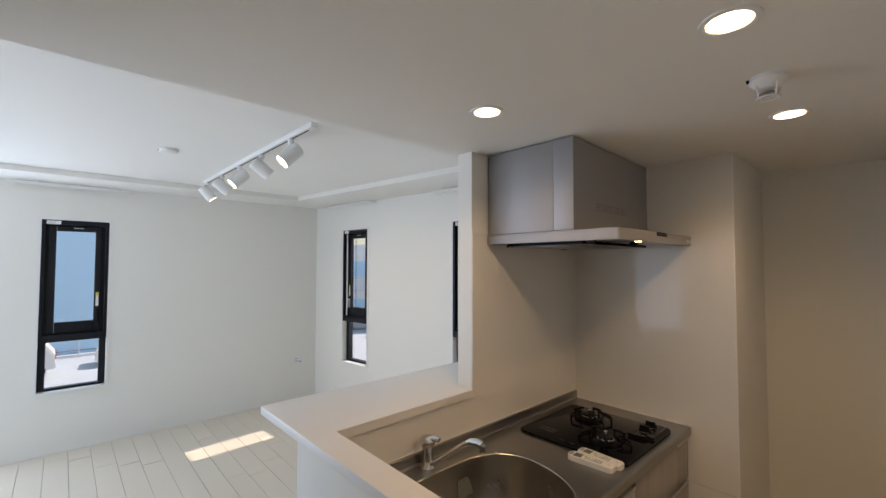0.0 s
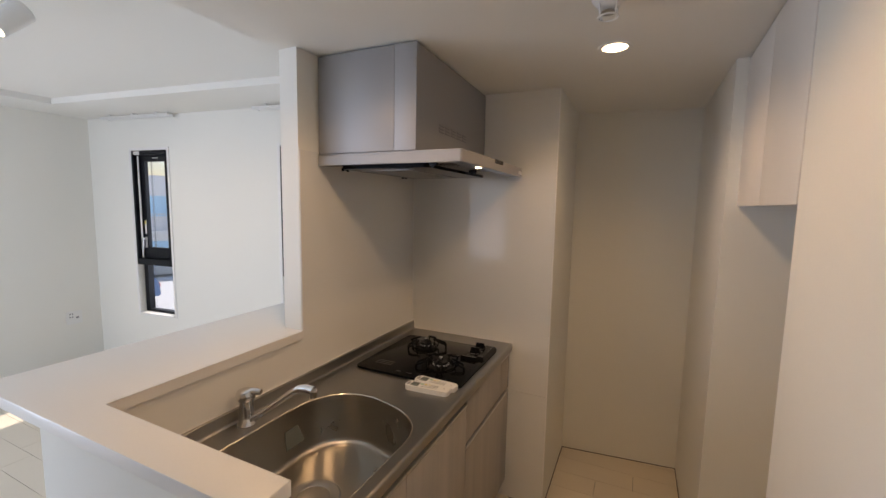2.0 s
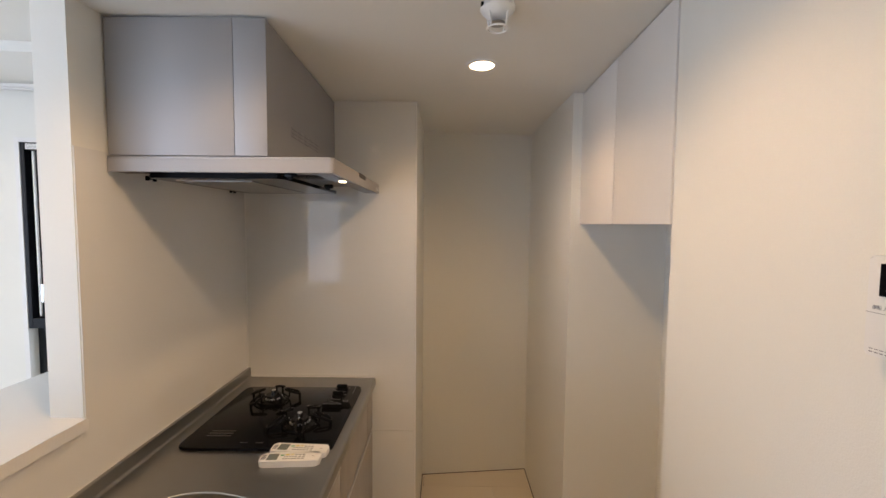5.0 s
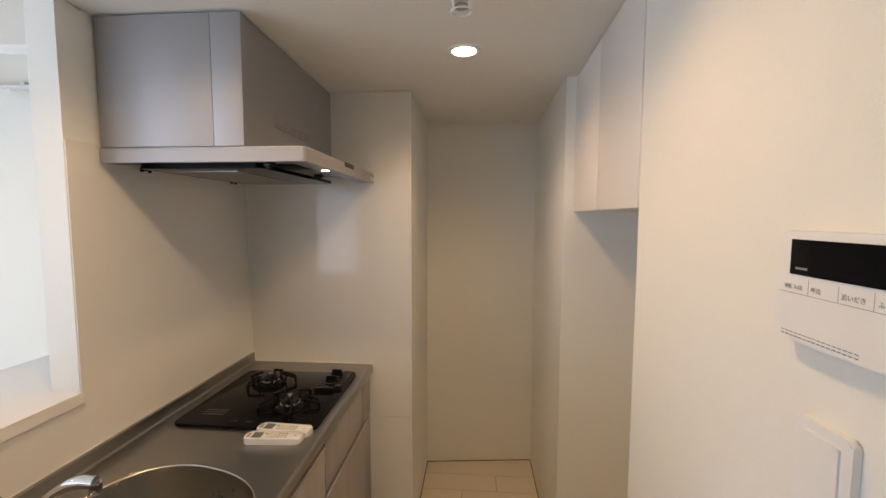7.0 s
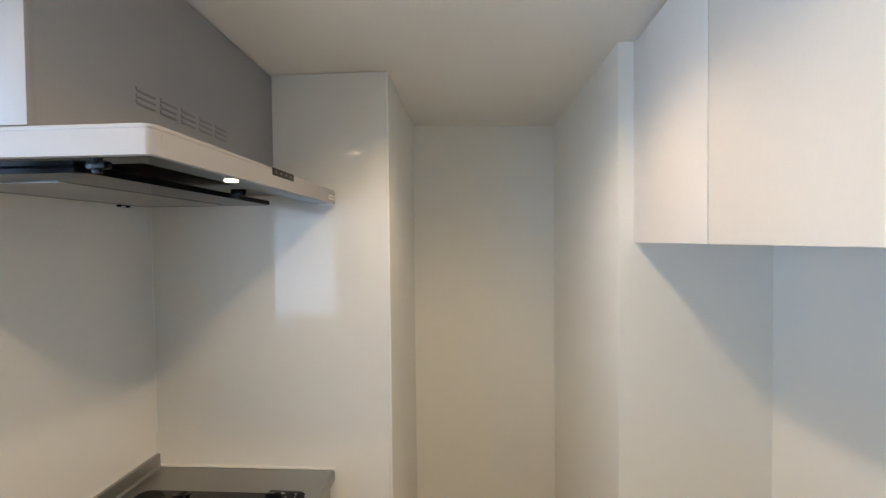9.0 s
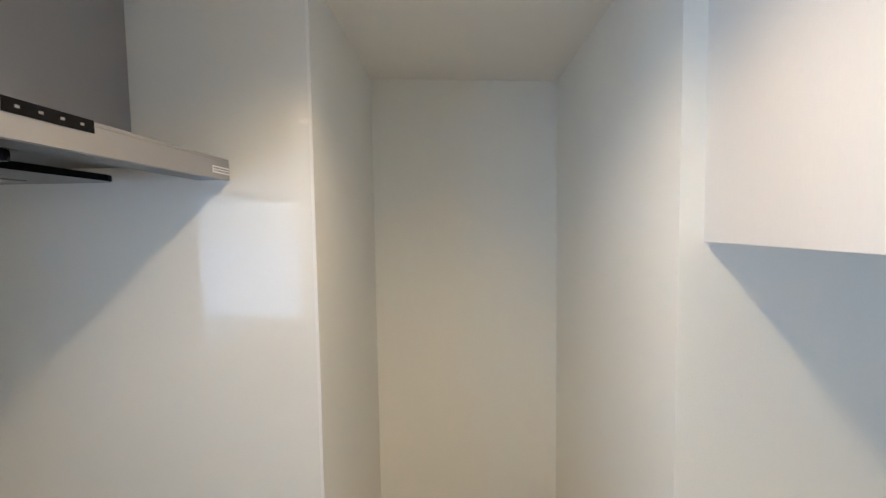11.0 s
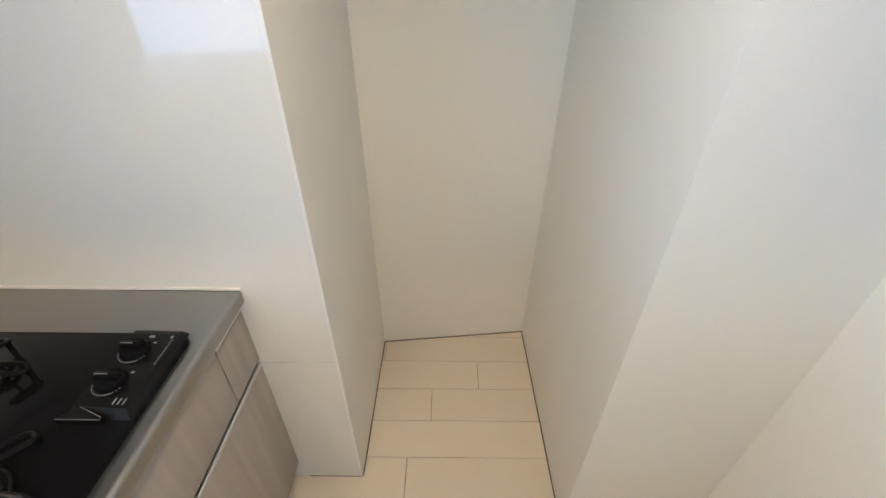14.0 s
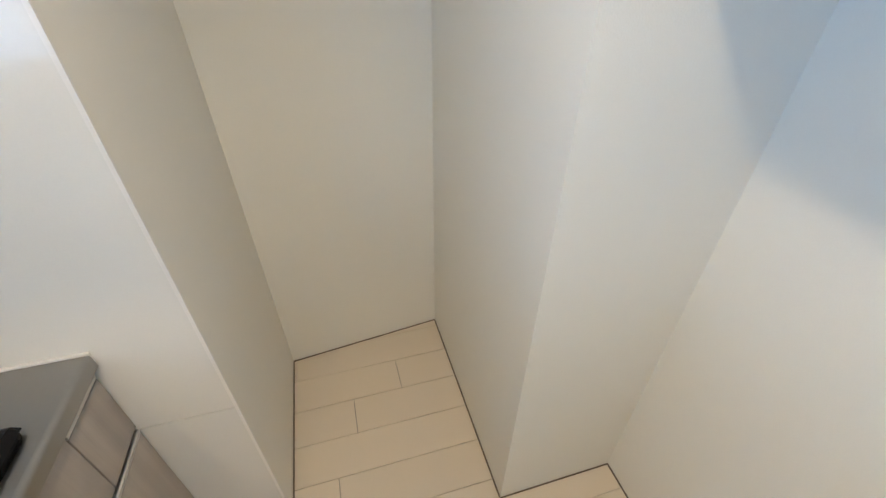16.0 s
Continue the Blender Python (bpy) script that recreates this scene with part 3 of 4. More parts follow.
# ---- kitchen: hob ----
def gas_hob():
    root = thing("gas_hob", at(0, 0, 0), "two-burner black glass gas hob set into the steel worktop", "gas hob")
    z = 0.8505
    bm = bmesh.new()
    bm_prism(bm, rounded(0.074, 0.561, -0.630, -0.148, 0.022), z, z + 0.009, 0.003, 3)
    part("glass_top", bm, BLACKG, root, smooth=True)
    zt = z + 0.0092
    # control panel: a wedge that tapers towards the near end
    bm = bmesh.new()
    sec = [(-0.149, 0.009), (-0.154, 0.013), (-0.163, 0.015), (-0.322, 0.015), (-0.336, 0.001)]
    rows = []
    for y, h in sec:
        rows.append([bm.verts.new(v) for v in ((0.446, y, zt), (0.459, y, zt + h), (0.546, y, zt + h * 0.8), (0.557, y, zt))])
    for a, b in zip(rows, rows[1:]):
        for i in range(3):
            bm.faces.new((a[i], b[i], b[i + 1], a[i + 1]))
    bm.faces.new(rows[0]), bm.faces.new(list(reversed(rows[-1])))
    panel = part("control_panel", bm, BLACK, root)
    for k, (kx, ky) in enumerate(((0.491, -0.206), (0.491, -0.274))):
        bm = bmesh.new()
        bm_lathe(bm, [(0.025, 0), (0.0245, 0.005), (0.022, 0.013), (0.020, 0.015), (0, 0.015)], 32, pose(kx, ky, zt + 0.012))
        bm_box(bm, kx - 0.020, kx + 0.020, ky - 0.0065, ky + 0.0065, zt + 0.022, zt + 0.037, 0.003)
        knob = part("knob", bm, BLACKG, panel, smooth=True)
        bm = bmesh.new()
        arc = [radians(170 + 8 * i) for i in range(18)]
        bm_tube(bm, [(kx + 0.0275 * math.cos(a), ky + 0.0275 * math.sin(a), zt + 0.0152) for a in arc], 0.0006, 6)
        part("dial_line", bm, GREYP, knob, "thin grey arc printed round the knob", smooth=True)
        box("grip_line", kx - 0.019, kx + 0.004, ky - 0.001, ky + 0.0008, zt + 0.0371, zt + 0.0374, SLOTM, knob, "grey line along the grip")
        bm = bmesh.new()
        for i in range(12):
            a = radians(200 + 12 * i)
            x, y = kx + 0.024 * math.cos(a), ky + 0.024 * math.sin(a)
            bm_box(bm, x - 0.0012, x + 0.0012, y - 0.0012, y + 0.0012, zt + 0.0135, zt + 0.0148)
        bm_box(bm, kx + 0.020, kx + 0.026, ky + 0.020, ky + 0.023, zt + 0.0125, zt + 0.0140)
        bm_box(bm, kx - 0.012, kx - 0.002, ky + 0.026, ky + 0.028, zt + 0.0135, zt + 0.0148)
        part("dial_marks", bm, GREYP, knob, "grey dial marks")
    bm = bmesh.new()
    for i in range(7):
        bm_box(bm, 0.5400, 0.5412, -0.235 + 0.009 * i, -0.2285 + 0.009 * i, zt + 0.0122, zt + 0.0129)
    bm_box(bm, 0.535, 0.540, -0.172, -0.167, zt + 0.0124, zt + 0.0132)
    bm_box(bm, 0.496, 0.506, -0.173, -0.168, zt + 0.0140, zt + 0.0150)
    for i in range(3):
        bm_box(bm, 0.519 + 0.008 * i, 0.521 + 0.008 * i, -0.316, -0.304, zt + 0.0125, zt + 0.0139 - 0.0003 * i)
    part("print", bm, GREYP, panel, "small grey printed marks")
    bm = bmesh.new()
    bm_prism(bm, [(0.447, -0.345), (0.520, -0.345), (0.520, -0.341), (0.476, -0.323), (0.470, -0.323)], zt + 0.0006, zt + 0.0155)
    part("panel_tip", bm, BLACK, panel, "glossy tapered tip")
    # thin grey line painted as the highlight on the glossy tip's edge
    bm = bmesh.new()
    bm_tube(bm, [(0.474, -0.3225, zt + 0.0158), (0.520, -0.3405, zt + 0.0158), (0.520, -0.345, zt + 0.0158), (0.450, -0.3448, zt + 0.0158)], 0.0006, 6)
    part("tip_highlight", bm, SLOTM, panel, "pale line painted as the tip's edge highlight")
    bm = bmesh.new()
    for i in range(3):
        bm_box(bm, 0.13, 0.21, -0.56 + 0.016 * i, -0.553 + 0.016 * i, zt, zt + 0.0003)
    for i in range(2):
        bm_box(bm, 0.26 + 0.05 * i, 0.285 + 0.05 * i, -0.600, -0.595, zt, zt + 0.0003)
    part("warning_print", bm, FAINT, root, "faint grey warning print")
    for bx, by, sc, rot in ((0.240, -0.285, 0.9, 20), (0.410, -0.475, 1.0, 0)):
        bm = bmesh.new()
        bm_lathe(bm, [(0, 0), (0.050 * sc, 0), (0.050 * sc, 0.003), (0.034 * sc, 0.008), (0.032 * sc, 0.018), (0, 0.018)], 36, pose(bx, by, zt))
        burner = part("burner", bm, BLACK, root, smooth=True)
        bm = bmesh.new()
        bm_lathe(bm, [(0, 0.018), (0.031 * sc, 0.018), (0.032 * sc, 0.023), (0.029 * sc, 0.027), (0.014, 0.0265), (0, 0.0265)], 36, pose(bx, by, zt))
        part("burner_cap", bm, BLACK, burner, smooth=True)
        bm = bmesh.new()
        bm_lathe(bm, [(0.0345 * sc, 0.0165), (0.0355 * sc, 0.0175), (0.0345 * sc, 0.019), (0.031 * sc, 0.0195)], 36, pose(bx, by, zt))
        part("rim", bm, CHROME, burner, "bright burner rim", smooth=True)
        bm = bmesh.new()
        for i in range(18):
            a = radians(20 * i)
            x, y = bx + 0.0325 * sc * math.cos(a), by + 0.0325 * sc * math.sin(a)
            bm_box(bm, x - 0.002, x + 0.002, y - 0.002, y + 0.002, zt + 0.011, zt + 0.0175)
        part("flame_teeth", bm, STEEL, burner)
        bm = bmesh.new()
        bm_lathe(bm, [(0.009, 0.026), (0.009, 0.038), (0.0085, 0.044), (0, 0.045)], 16, pose(bx, by, zt))
        part("sensor", bm, CHROME, burner, smooth=True)
        bm = bmesh.new()
        bm_tube(bm, [(bx - 0.040 * sc, by + 0.004, zt), (bx - 0.040 * sc, by + 0.004, zt + 0.022)], 0.002, 8)
        part("igniter", bm, CHROME, burner, smooth=True)
        bm = bmesh.new()
        for i in range(5):
            a = radians(rot + 72 * i)
            ca, sa = math.cos(a), math.sin(a)

            def P(r, s, h):
                return (bx + r * sc * ca - s * sc * sa, by + r * sc * sa + s * sc * ca, zt + h)
            loop = [(0.048, 0, 0.040), (0.052, -0.006, 0.040), (0.062, -0.012, 0.036), (0.095, -0.013, 0.024), (0.106, -0.008, 0.020), (0.108, 0, 0.019)]
            loop += [(x, -y, z) for x, y, z in reversed(loop[:-1])]
            bm_tube(bm, [P(*q) for q in loop], 0.0047, 8)
            bm_tube(bm, [P(0.107, 0, 0.019), P(0.107, 0, 0.0005)], 0.0045, 8)
            bm_tube(bm, [P(0.066, 0.012, 0.034), P(0.063, 0.010, 0.005)], 0.003, 8)
        pts = [(bx + 0.060 * sc * math.cos(radians(15 * k)), by + 0.060 * sc * math.sin(radians(15 * k)), zt + 0.005) for k in range(25)]
        bm_tube(bm, pts, 0.003, 8)
        part("pan_support", bm, BLACK, root, "black enamelled wire pan support", smooth=True)


gas_hob()


# ---- kitchen: cabinets ----
def base_cabinets():
    hobu = thing("hob_cabinet", at(0, 0, 0), "ash-grain base cabinet with drawers and slim metal rails below the hob", "cabinet")
    box("body", 0.006, 0.558, -0.592, -0.006, 0.10, 0.70, WHITE, hobu)
    box("plinth", 0.10, 0.515, -0.592, -0.006, 0.0, 0.10, FRONT, hobu)
    box("drawer_front", 0.560, 0.580, -0.136, -0.008, 0.617, 0.786, FRONT, hobu, bevel=0.0008)
    box("fixed_front", 0.560, 0.580, -0.588, -0.1395, 0.617, 0.810, FRONT, hobu, bevel=0.0008)
    low = box("drawer_front", 0.560, 0.580, -0.588, -0.008, 0.104, 0.590, FRONT, hobu, bevel=0.0008)
    rail(hobu, -0.136, -0.008, 0.7865)
    rail(hobu, -0.588, -0.008, 0.5905)
    sk = thing("sink_cabinet", at(0, 0, 0), "ash-grain base cabinet with slim metal rails below the sink", "cabinet")
    box("body", 0.006, 0.558, -1.522, -0.594, 0.10, 0.64, WHITE, sk)
    box("plinth", 0.10, 0.515, -1.522, -0.594, 0.0, 0.10, FRONT, sk)
    for a, b in ((-1.056, -0.592), (-1.522, -1.059)):
        box("door", 0.560, 0.580, a, b, 0.104, 0.770, FRONT, sk, bevel=0.0008)
        rail(sk, a, b, 0.7705)


def rail(parent, y0, y1, z):
    bm = bmesh.new()
    bm_prism(bm, [(0.0, 0.0), (0.020, 0.0), (0.022, 0.003), (0.022, 0.010), (0.018, 0.012), (0.016, 0.006), (0.004, 0.004), (0.0, 0.018)], 0, y1 - y0)
    ob = part("handle_rail", bm, ALU, parent, "slim aluminium handle rail")
    ob.matrix_basis = Matrix(((1, 0, 0, 0.559), (0, 0, 1, y0), (0, 1, 0, z), (0, 0, 0, 1)))
    # grey strip on the carcass, painted as the shade above the rail
    box("finger_gap_shade", 0.5585, 0.5592, y0, y1, z + 0.012, z + 0.019, SLOTM, parent)


base_cabinets()

cab = thing("wall_cabinet", pose(1.461, -0.50, 0, 0, 0, -1.9) @ pose(-1.463, 0.507, 0), "white two-door wall cabinet above the fridge alcove", "cabinet")
box("body", 1.4825, 1.820, -0.8845, -0.1465, 1.569, CEIL - 0.002, DOORW, cab)
box("door", 1.463, 1.4815, -0.5085, -0.1465, 1.567, CEIL - 0.004, DOORW, cab, bevel=0.001)
box("door", 1.463, 1.4815, -0.8850, -0.5115, 1.567, CEIL - 0.004, DOORW, cab, bevel=0.001)
box("filler_strip", 1.463, 1.4815, -0.1445, -0.1425, 1.567, CEIL - 0.004, TRIMW, cab)


# ---- kitchen: small things ----
def remote(m, label):
    root = thing("air_conditioner_remote", m, label, "remote control", "remotes on the worktop")
    bm = bmesh.new()
    pts = rounded(-0.0875, 0.0875, -0.024, 0.024, 0.011, 5)
    bm_prism(bm, pts, 0.0, 0.019, 0.004, 3)
    part("case", bm, PLASTIC, root, smooth=True)
    box("display", -0.066, -0.036, -0.016, 0.016, 0.0191, 0.0196, LCD, root, "grey display", 0.0)
    bm = bmesh.new()
    for i in range(3):
        bm_box(bm, -0.083, -0.071, -0.012 + 0.008 * i, -0.006 + 0.008 * i, 0.0191, 0.0194)
    for c in range(3):
        for r in range(3):
            bm_box(bm, 0.012 + 0.011 * c, 0.019 + 0.011 * c, -0.014 + 0.010 * r, -0.010 + 0.010 * r, 0.0191, 0.0198)
    for c in range(4):
        bm_box(bm, -0.020 + 0.008 * c, -0.015 + 0.008 * c, -0.014, -0.010, 0.0191, 0.0197)
        bm_box(bm, -0.020 + 0.008 * c, -0.015 + 0.008 * c, -0.002, 0.001, 0.0191, 0.0197)
    bm_box(bm, 0.062, 0.070, -0.001, 0.001, 0.0191, 0.0194)
    part("keys", bm, GREYP, root, "small grey keys and print")
    bm = bmesh.new()
    bm_box(bm, -0.030, -0.020, 0.004, 0.010, 0.0191, 0.0198, 0.0)
    part("key", bm, GREEN, root, "green key")
    bm = bmesh.new()
    bm_box(bm, -0.016, -0.006, 0.006, 0.012, 0.0191, 0.0198)
    bm_box(bm, 0.000, 0.006, 0.008, 0.013, 0.0191, 0.0198)
    part("key", bm, YELLOW, root, "yellow key")


remote(at(0.457, -0.689, 0.8503, 4), "white air conditioner remote lying on the steel worktop")
remote(at(0.468, -0.640, 0.8503, -3), "white air conditioner remote lying against the hob's edge")


def downlight(x, y):
    root = thing("downlight", at(x, y, CEIL), "round recessed downlight, lit warm white, in the kitchen ceiling", "ceiling light", "kitchen downlights")
    bm = bmesh.new()
    bm_lathe(bm, [(0.041, 0.001), (0.042, -0.003), (0.050, -0.004), (0.055, -0.003), (0.056, 0.0)], 48)
    part("trim_ring", bm, PLASTIC, root, smooth=True)
    bm = bmesh.new()
    bm_lathe(bm, [(0, -0.0075), (0.020, -0.0068), (0.034, -0.0045), (0.0415, -0.0012)], 48)
    part("diffuser", bm, GLOW, root, "glowing diffuser").visible_shadow = False
    return root


for lx, ly in LAMPS:
    downlight(lx, ly)

fd = thing("heat_detector", at(1.036, -0.813, CEIL) @ Matrix.Scale(0.84, 4), "white ceiling heat detector with a round cage", "detector")
bm = bmesh.new()
bm_lathe(bm, [(0.050, 0), (0.052, -0.012), (0.048, -0.018), (0.040, -0.026), (0.030, -0.036), (0.016, -0.040), (0, -0.040)], 36)
base = part("base", bm, PLASTIC, fd, smooth=True)
bm = bmesh.new()
for i in range(4):
    a = radians(45 + 90 * i)
    bm_tube(bm, [(0.038 * math.cos(a), 0.038 * math.sin(a), -0.022), (0.030 * math.cos(a), 0.030 * math.sin(a), -0.066)], 0.0028, 8)
ringp = [(0.030 * math.cos(radians(15 * k)), 0.030 * math.sin(radians(15 * k)), -0.066) for k in range(25)]
bm_tube(bm, ringp, 0.003, 8)
part("cage", bm, PLASTIC, fd, smooth=True)
bm = bmesh.new()
bm_lathe(bm, [(0, -0.050), (0.022, -0.050), (0.024, -0.052), (0.022, -0.054), (0.006, -0.055), (0.005, -0.060), (0, -0.060)], 28)
part("heat_plate", bm, BOWL, fd, "grey sensing plate")
bm = bmesh.new()
bm_box(bm, -0.052, -0.044, -0.030, -0.018, -0.012, -0.004)
part("indicator", bm, BLACK, fd)


def text(name, body, size, m, parent, mat):
    cu = bpy.data.curves.new(name, "FONT")
    cu.body, cu.size, cu.extrude = body, size, 0.0002
    cu.materials.append(mat)
    ob = new(name, cu)
    ob.parent = parent
    ob.matrix_basis = m
    return ob


# bath water heater panel, switch plate
hp = thing("water_heater_control", pose(XR, -1.3660, 1.408, 90, 0, -90), "white wall-mounted bath heater control with a dark display", "control panel")
bm = bmesh.new()
bm_prism(bm, rounded(0.0, 0.205, 0.0, 0.122, 0.004), 0.0005, 0.018, 0.002, 2)
part("case", bm, PLASTIC, hp, smooth=True)
box("display", 0.014, 0.150, 0.074, 0.113, 0.0181, 0.0190, BLACKG, hp, "dark glossy display")
bm = bmesh.new()
for i in range(4):
    bm_box(bm, 0.022 + 0.0042 * i, 0.0255 + 0.0042 * i, 0.080, 0.0825, 0.0190, 0.0192)
part("indicator", bm, GREYP, hp, "small grey print on the display")
box("lid_seam", 0.0, 0.205, 0.0527, 0.0532, 0.0181, 0.0183, GREYP, hp)
for i in range(1, 5):
    box("key_seam", 0.003 + 0.037 * i, 0.0034 + 0.037 * i, 0.0535, 0.070, 0.0181, 0.0183, GREYP, hp)
for i, (tx, sz) in enumerate((("運転 入/切", 0.0056), ("呼出", 0.0065), ("追いだき", 0.0066), ("ふろ自動", 0.0066))):
    text("caption", tx, sz, pose(0.0065 + 0.037 * i, 0.0578, 0.0182), hp, GREYP)
bm = bmesh.new()
for i in range(16):
    bm_box(bm, 0.006 + 0.0062 * i, 0.0105 + 0.0062 * i, 0.0045, 0.0058, 0.0181, 0.0183)
    bm_box(bm, 0.006 + 0.0062 * i, 0.0105 + 0.0062 * i, 0.0085, 0.0095, 0.0181, 0.0183)
for r in range(4):
    for i in range(6):
        bm_box(bm, 0.130 + 0.010 * i, 0.137 + 0.010 * i, 0.030 + 0.0045 * r, 0.0315 + 0.0045 * r, 0.0181, 0.0183)
part("print", bm, GREYP, hp, "fine grey print")
sp = thing("light_switch", pose(XR, -1.3900, 1.207, 90, 0, -90), "white wall switch plate on the papered wall", "light switch")
bm = bmesh.new()
bm_prism(bm, rounded(0.0, 0.072, 0.0, 0.120, 0.006), 0.0005, 0.009, 0.003, 3)
part("plate", bm, PLASTIC, sp, smooth=True)
bm = bmesh.new()
bm_prism(bm, rounded(0.013, 0.059, 0.013, 0.107, 0.002), 0.0085, 0.0115, 0.001, 1)
part("rocker", bm, PLASTIC, sp, smooth=True)


# ---- living room ----
trk = thing("lighting_track", pose(-1.8, -1.262, 0, 0, 0, 0.6) @ pose(1.8, 0, 0), "white ceiling lighting track", "track light")
bm = bmesh.new()
bm_box(bm, -2.82, -0.735, -0.018, 0.018, TRAY - 0.030, TRAY - 0.0005, 0.002, 1)
part("rail", bm, TRIMW, trk)
# dark strip below the rail, painted as the shade of its open slot
box("slot", -2.79, -0.80, -0.005, 0.005, TRAY - 0.0312, TRAY - 0.0305, DARKIN, trk)


def spot(x, ahead, lit):
    root = thing("spotlight", at(x, -1.262 + 0.010 * (x + 1.8), TRAY - 0.031), "white cylinder spotlight clipped to the ceiling track" + (", lit" if lit else ", turned to the wall"), "spotlight", "track spotlights")
    bm = bmesh.new()
    bm_lathe(bm, [(0, -0.030), (0.012, -0.030), (0.017, -0.022), (0.018, 0.0), (0, 0.0)], 20)
    bm_tube(bm, [(0, 0, -0.028), (0, 0, -0.072)], 0.007, 10)
    part("adaptor", bm, PLASTIC, root, smooth=True)
    aim = Vector((-0.10 if lit else 0.15, ahead, -0.75)).normalized()
    q = aim.to_track_quat("-Z", "Y").to_matrix().to_4x4()
    c = Matrix.Translation((0, 0, -0.087)) @ q
    bm = bmesh.new()
    bm_lathe(bm, [(0, 0.062), (0.036, 0.062), (0.042, 0.056), (0.042, -0.064), (0.039, -0.067), (0.037, -0.061), (0.037, -0.055), (0, -0.053)], 32, c)
    part("head", bm, PLASTIC, root, smooth=True)
    bm = bmesh.new()
    bm_lathe(bm, [(0, -0.0585), (0.036, -0.0585)], 28, c)
    part("lens", bm, GLOW2, root, "glowing lens")
    sl = new("spot_lamp", bpy.data.lights.new("spot_lamp", "SPOT"))
    sl.data.energy, sl.data.color, sl.data.shadow_soft_size = 7, (1.0, 0.80, 0.58), 0.03
    sl.data.spot_size, sl.data.spot_blend = radians(80), 0.7
    sl.matrix_world = look(root.location + Vector((0, 0, -0.087)) + aim * 0.080, root.location + Vector((0, 0, -0.087)) + aim * 2)


for x, ahead in ((-1.02, -0.75), (-1.47, 0.95), (-1.90, -0.75), (-2.32, 0.95), (-2.75, 0.60)):
    spot(x, ahead, ahead < 0)

ld = thing("smoke_detector", at(-1.86, -1.70, TRAY), "flat round white smoke detector on the raised ceiling", "detector")
bm = bmesh.new()
bm_lathe(bm, [(0.055, 0), (0.056, -0.010), (0.050, -0.020), (0.030, -0.026), (0, -0.026)], 36)
part("housing", bm, PLASTIC, ld, smooth=True)
box("slot", -0.02, 0.02, -0.056, -0.052, -0.014, -0.010, GREYP, ld)


def curtain_rail(m, length):
    root = thing("curtain_rail", m, "white double curtain rail under the ceiling border", "curtain rail", "curtain rails")
    for y in (0.0, 0.055):
        bm = bmesh.new()
        bm_box(bm, 0, length, y - 0.008, y + 0.008, -0.030, -0.014, 0.002, 1)
        part("rail", bm, TRIMW, root)
        for x in (0.0, length):
            box("end_cap", x - 0.008, x + 0.008, y - 0.010, y + 0.010, -0.033, -0.012, TRIMW, root, bevel=0.002)
    for x in (0.12, length * 0.5, length - 0.12):
        bm = bmesh.new()
        bm_box(bm, x - 0.012, x + 0.012, -0.014, 0.069, -0.014, -0.0005, 0.001, 1)
        part("bracket", bm, TRIMW, root)


curtain_rail(SW @ pose(0.33, -0.09, LCEIL), 0.79)
curtain_rail(SW @ pose(2.01, -0.09, LCEIL), 0.79)
curtain_rail(pose(XA + 0.09, -2.47, LCEIL, 0, 0, 90), 0.76)

ot = thing("wall_outlet", pose(XA, -0.135, 0.385, 90, 0, 90), "white double wall outlet with an aerial socket", "outlet")
bm = bmesh.new()
bm_prism(bm, rounded(0, 0.118, 0, 0.118, 0.006), 0.0005, 0.008, 0.003, 2)
part("plate", bm, PLASTIC, ot, smooth=True)
bm = bmesh.new()
for a, b in ((0.022, 0.088), (0.040, 0.088), (0.022, 0.060), (0.040, 0.060)):
    bm_box(bm, a, a + 0.010, b, b + 0.012, 0.0081, 0.0088)
part("slots", bm, GREYP, ot)
box("aerial_socket", 0.070, 0.092, 0.048, 0.064, 0.0081, 0.0095, GREYP, ot)


# ---- outside ----
GZ = -3.3
gr = box("ground", -160, 160, -160, 160, GZ - 0.3, GZ, ASPHALT, kind=S)
bld = thing("blue_building", at(-28.4, 0, GZ), "large blue-clad building beyond the parking lot", "building")
bm = bmesh.new()
bm_box(bm, -4, 0, -40, 3, 0, 24)
part("wall", bm, BLUEW, bld)
for i in range(9):
    box("panel_joint", 0.0, 0.04, -40, 3, 1.5 + 2.6 * i, 1.55 + 2.6 * i, BLUEW, bld)
fence = thing("parking_railing", at(-27.6, -5, GZ), "white pipe railing at the edge of the parking lot", "railing")
for i in range(18):
    bm = bmesh.new()
    bm_tube(bm, [(0, -14 + 1.6 * i, 0), (0, -14 + 1.6 * i, 1.15)], 0.03, 8)
    part("post", bm, TRIMW, fence)
for z in (0.38, 1.12):
    bm = bmesh.new()
    bm_tube(bm, [(0, -15, z), (0, 12, z)], 0.025, 8)
    part("pipe", bm, GREYP, fence)
box("kerb", -28.0, -27.8, -30, 3, GZ, GZ + 0.14, FACADE, kind=S)


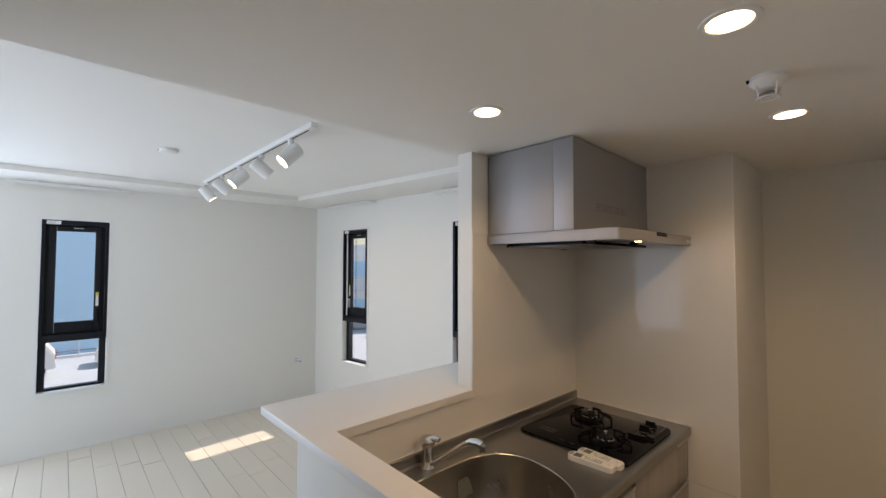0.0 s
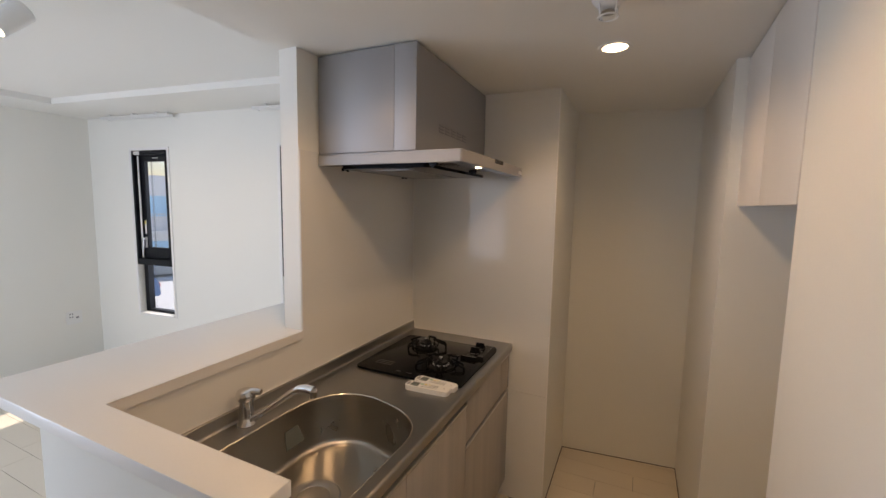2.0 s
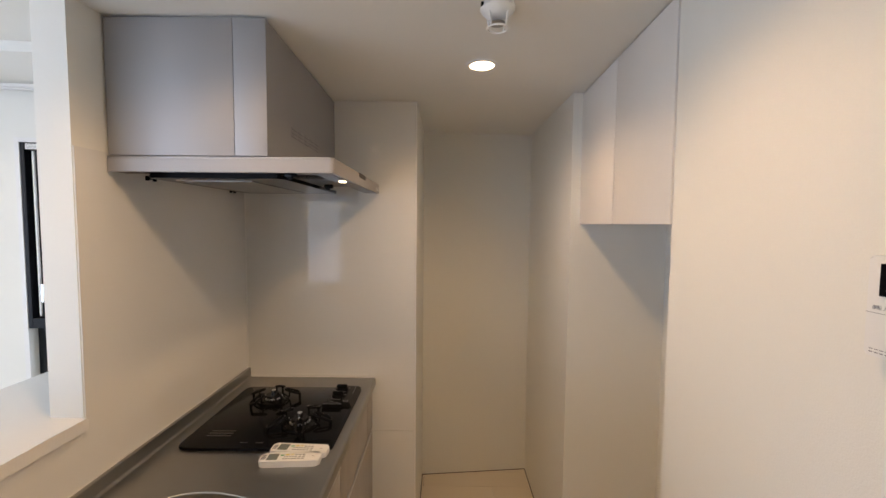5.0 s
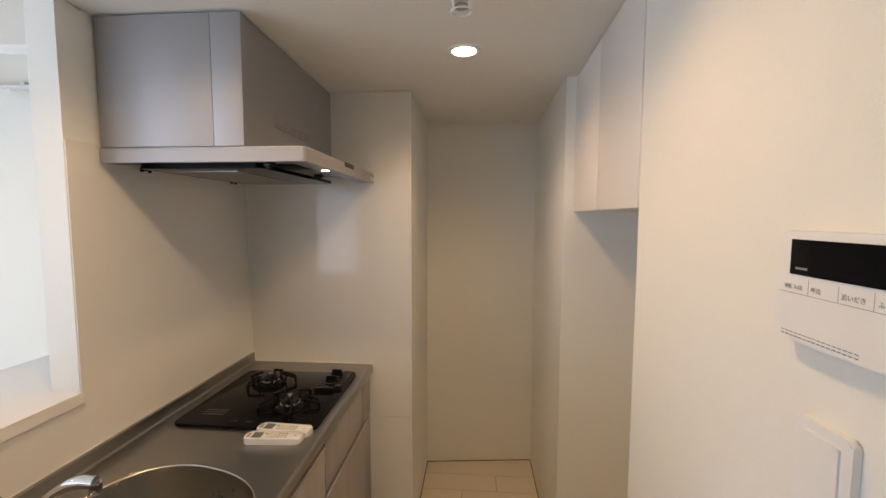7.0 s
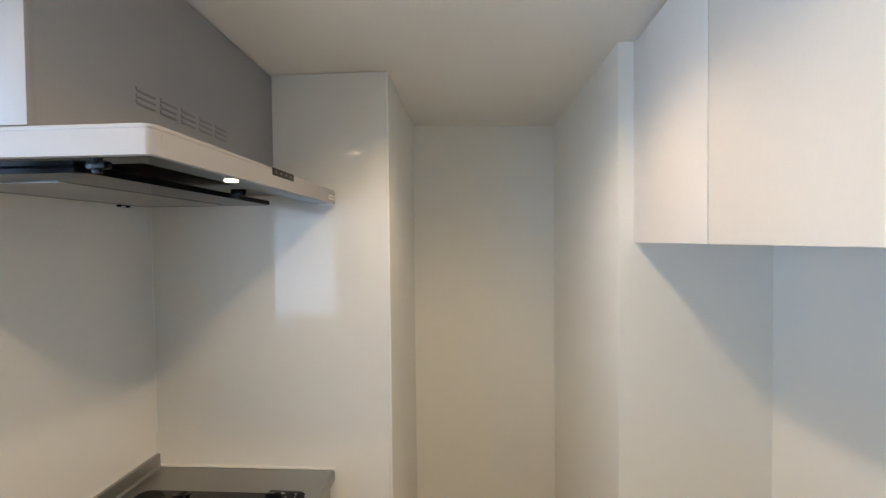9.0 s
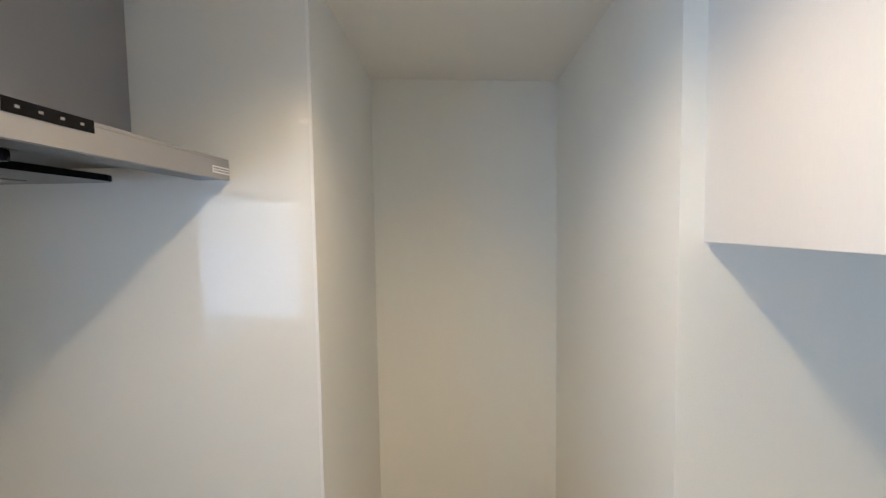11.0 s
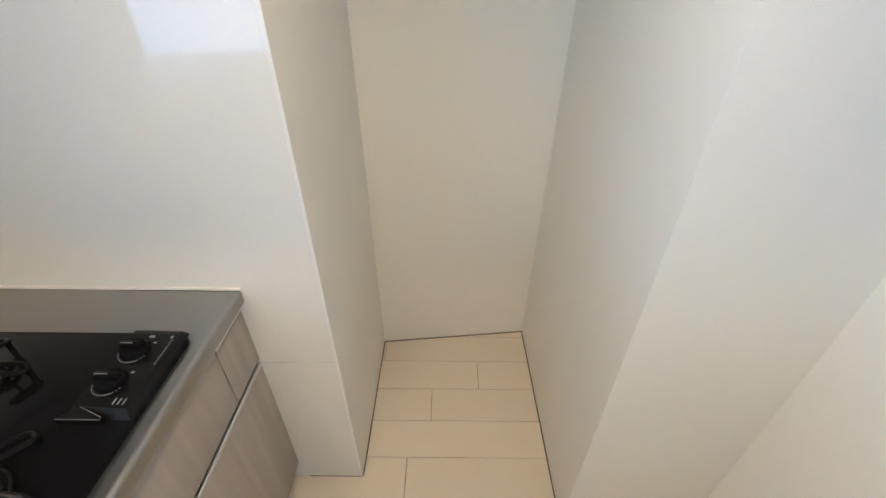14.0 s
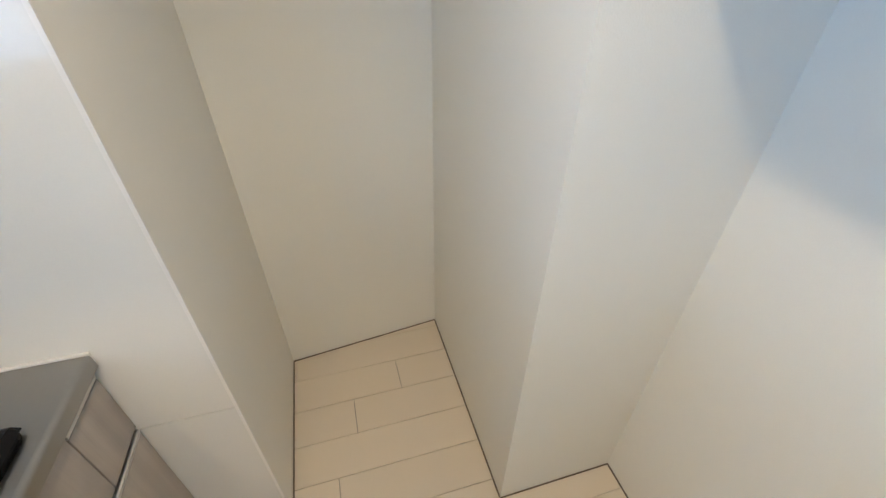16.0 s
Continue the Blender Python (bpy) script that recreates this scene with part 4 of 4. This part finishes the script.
def car(m, mat, label):
    root = thing("car", m, label, "car")
    bm = bmesh.new()
    prof = [(-1.6, 0.25), (-1.62, 0.75), (-1.1, 0.9), (-0.65, 1.45), (1.2, 1.5), (1.6, 0.95), (1.65, 0.3)]
    a = [bm.verts.new((x, -0.75, z)) for x, z in prof]
    b = [bm.verts.new((x, 0.75, z)) for x, z in prof]
    for i in range(len(prof)):
        j = (i + 1) % len(prof)
        bm.faces.new((a[i], a[j], b[j], b[i]))
    bm.faces.new(a), bm.faces.new(list(reversed(b)))
    bmesh.ops.bevel(bm, geom=list(bm.edges), offset=0.06, segments=2, affect="EDGES")
    part("body", bm, mat, root, smooth=True)
    box("windscreen", -1.0, -0.75, -0.66, 0.66, 0.98, 1.32, BLACKG, root)
    for y in (-0.76, 0.74):
        box("side_window", -0.5, 1.15, y, y + 0.02, 0.95, 1.36, BLACKG, root)
    for x in (-1.0, 1.05):
        for y in (-0.78, 0.62):
            bm = bmesh.new()
            bm_lathe(bm, [(0, 0), (0.22, 0), (0.28, 0.03), (0.28, 0.13), (0.22, 0.16), (0, 0.16)], 20, pose(x, y, 0.28, -90, 0, 0))
            part("wheel", bm, RUBBER, root, smooth=True)
    for y in (-0.68, 0.56):
        box("tail_light", 1.60, 1.64, y, y + 0.12, 0.72, 0.92, REDP, root, "red tail light")


car(pose(-24.3, -3.9, GZ, 0, 0, 90), TRIMW, "white small van parked by the railing")
car(pose(-20.5, 8.5, GZ, 0, 0, 70), BLUEC, "blue hatchback parked beside the street")
car(pose(-24.8, 0.75, GZ, 0, 0, 84), TRIMW, "white small car parked beside the van")


def house(m, w, d, floors, label):
    root = thing("apartment_building", m, label, "building")
    bm = bmesh.new()
    h = floors * 2.9
    bm_box(bm, -w / 2, w / 2, 0, d, 0, h + 0.6)
    part("wall", bm, FACADE, root)
    for f in range(floors):
        for i in range(int(w // 3)):
            x = -w / 2 + 1.6 + 3 * i
            z = 0.9 + 2.9 * f
            box("window", x - 0.7, x + 0.7, -0.04, 0.02, z, z + 1.3, BLUEW, root)
        bal = box("balcony", -w / 2 + 0.4, w / 2 - 0.4, -1.1, -0.001, 2.9 * f - 0.12, 2.9 * f, FACADE, root)
        bm = bmesh.new()
        x = -w / 2 + 0.4
        while x < w / 2 - 0.4:
            bm_box(bm, x, x + 0.03, -1.08, -1.05, 2.9 * f, 2.9 * f + 1.05)
            x += 0.16
        bm_box(bm, -w / 2 + 0.4, w / 2 - 0.4, -1.10, -1.04, 2.9 * f + 1.05, 2.9 * f + 1.1)
        part("balcony_railing", bm, TRIMW, bal)
    return root


house(pose(-27, 14, GZ, 0, 0, 62), 14, 8, 2, "pale apartment building with balconies across the street")
house(pose(-18.5, 25, GZ, 0, 0, 44), 12, 8, 3, "pale apartment building behind the side street")

# ---- floor boards ----
def plank_rows():
    fl = new("floor")
    tagged(fl, kind=S)
    meshes = {}
    rng = random.Random(4)

    def mesh(l, mat):
        key = (round(l, 2), mat.name)
        if key not in meshes:
            bm = bmesh.new()
            g = 0.0012
            bm_box(bm, g, key[0] - g, g, 0.1445 - g, -0.012, 0)
            me = bpy.data.meshes.new("plank")
            bmesh.ops.recalc_face_normals(bm, faces=bm.faces)
            bm.to_mesh(me)
            bm.free()
            me.materials.append(mat)
            meshes[key] = me
        return meshes[key]
    fixed = {3: 1.205, 2: 1.01, 0: 0.929, -1: 1.20, 1: 0.62}
    for k in range(-34, 6):
        y = 0.065 + 0.1445 * (k - 1)
        x0 = fixed.get(k, rng.random() * 0.9)
        while x0 > XA:
            x0 -= 0.9
        x = x0
        while x < 2.0:
            a, b = max(x, XA), min(x + 0.9, 2.05)
            if b - a > 0.03:
                ob = new("plank", mesh(b - a, PLANK))
                ob.location = (a, y, 0)
                ob.parent = fl
            x += 0.9


plank_rows()
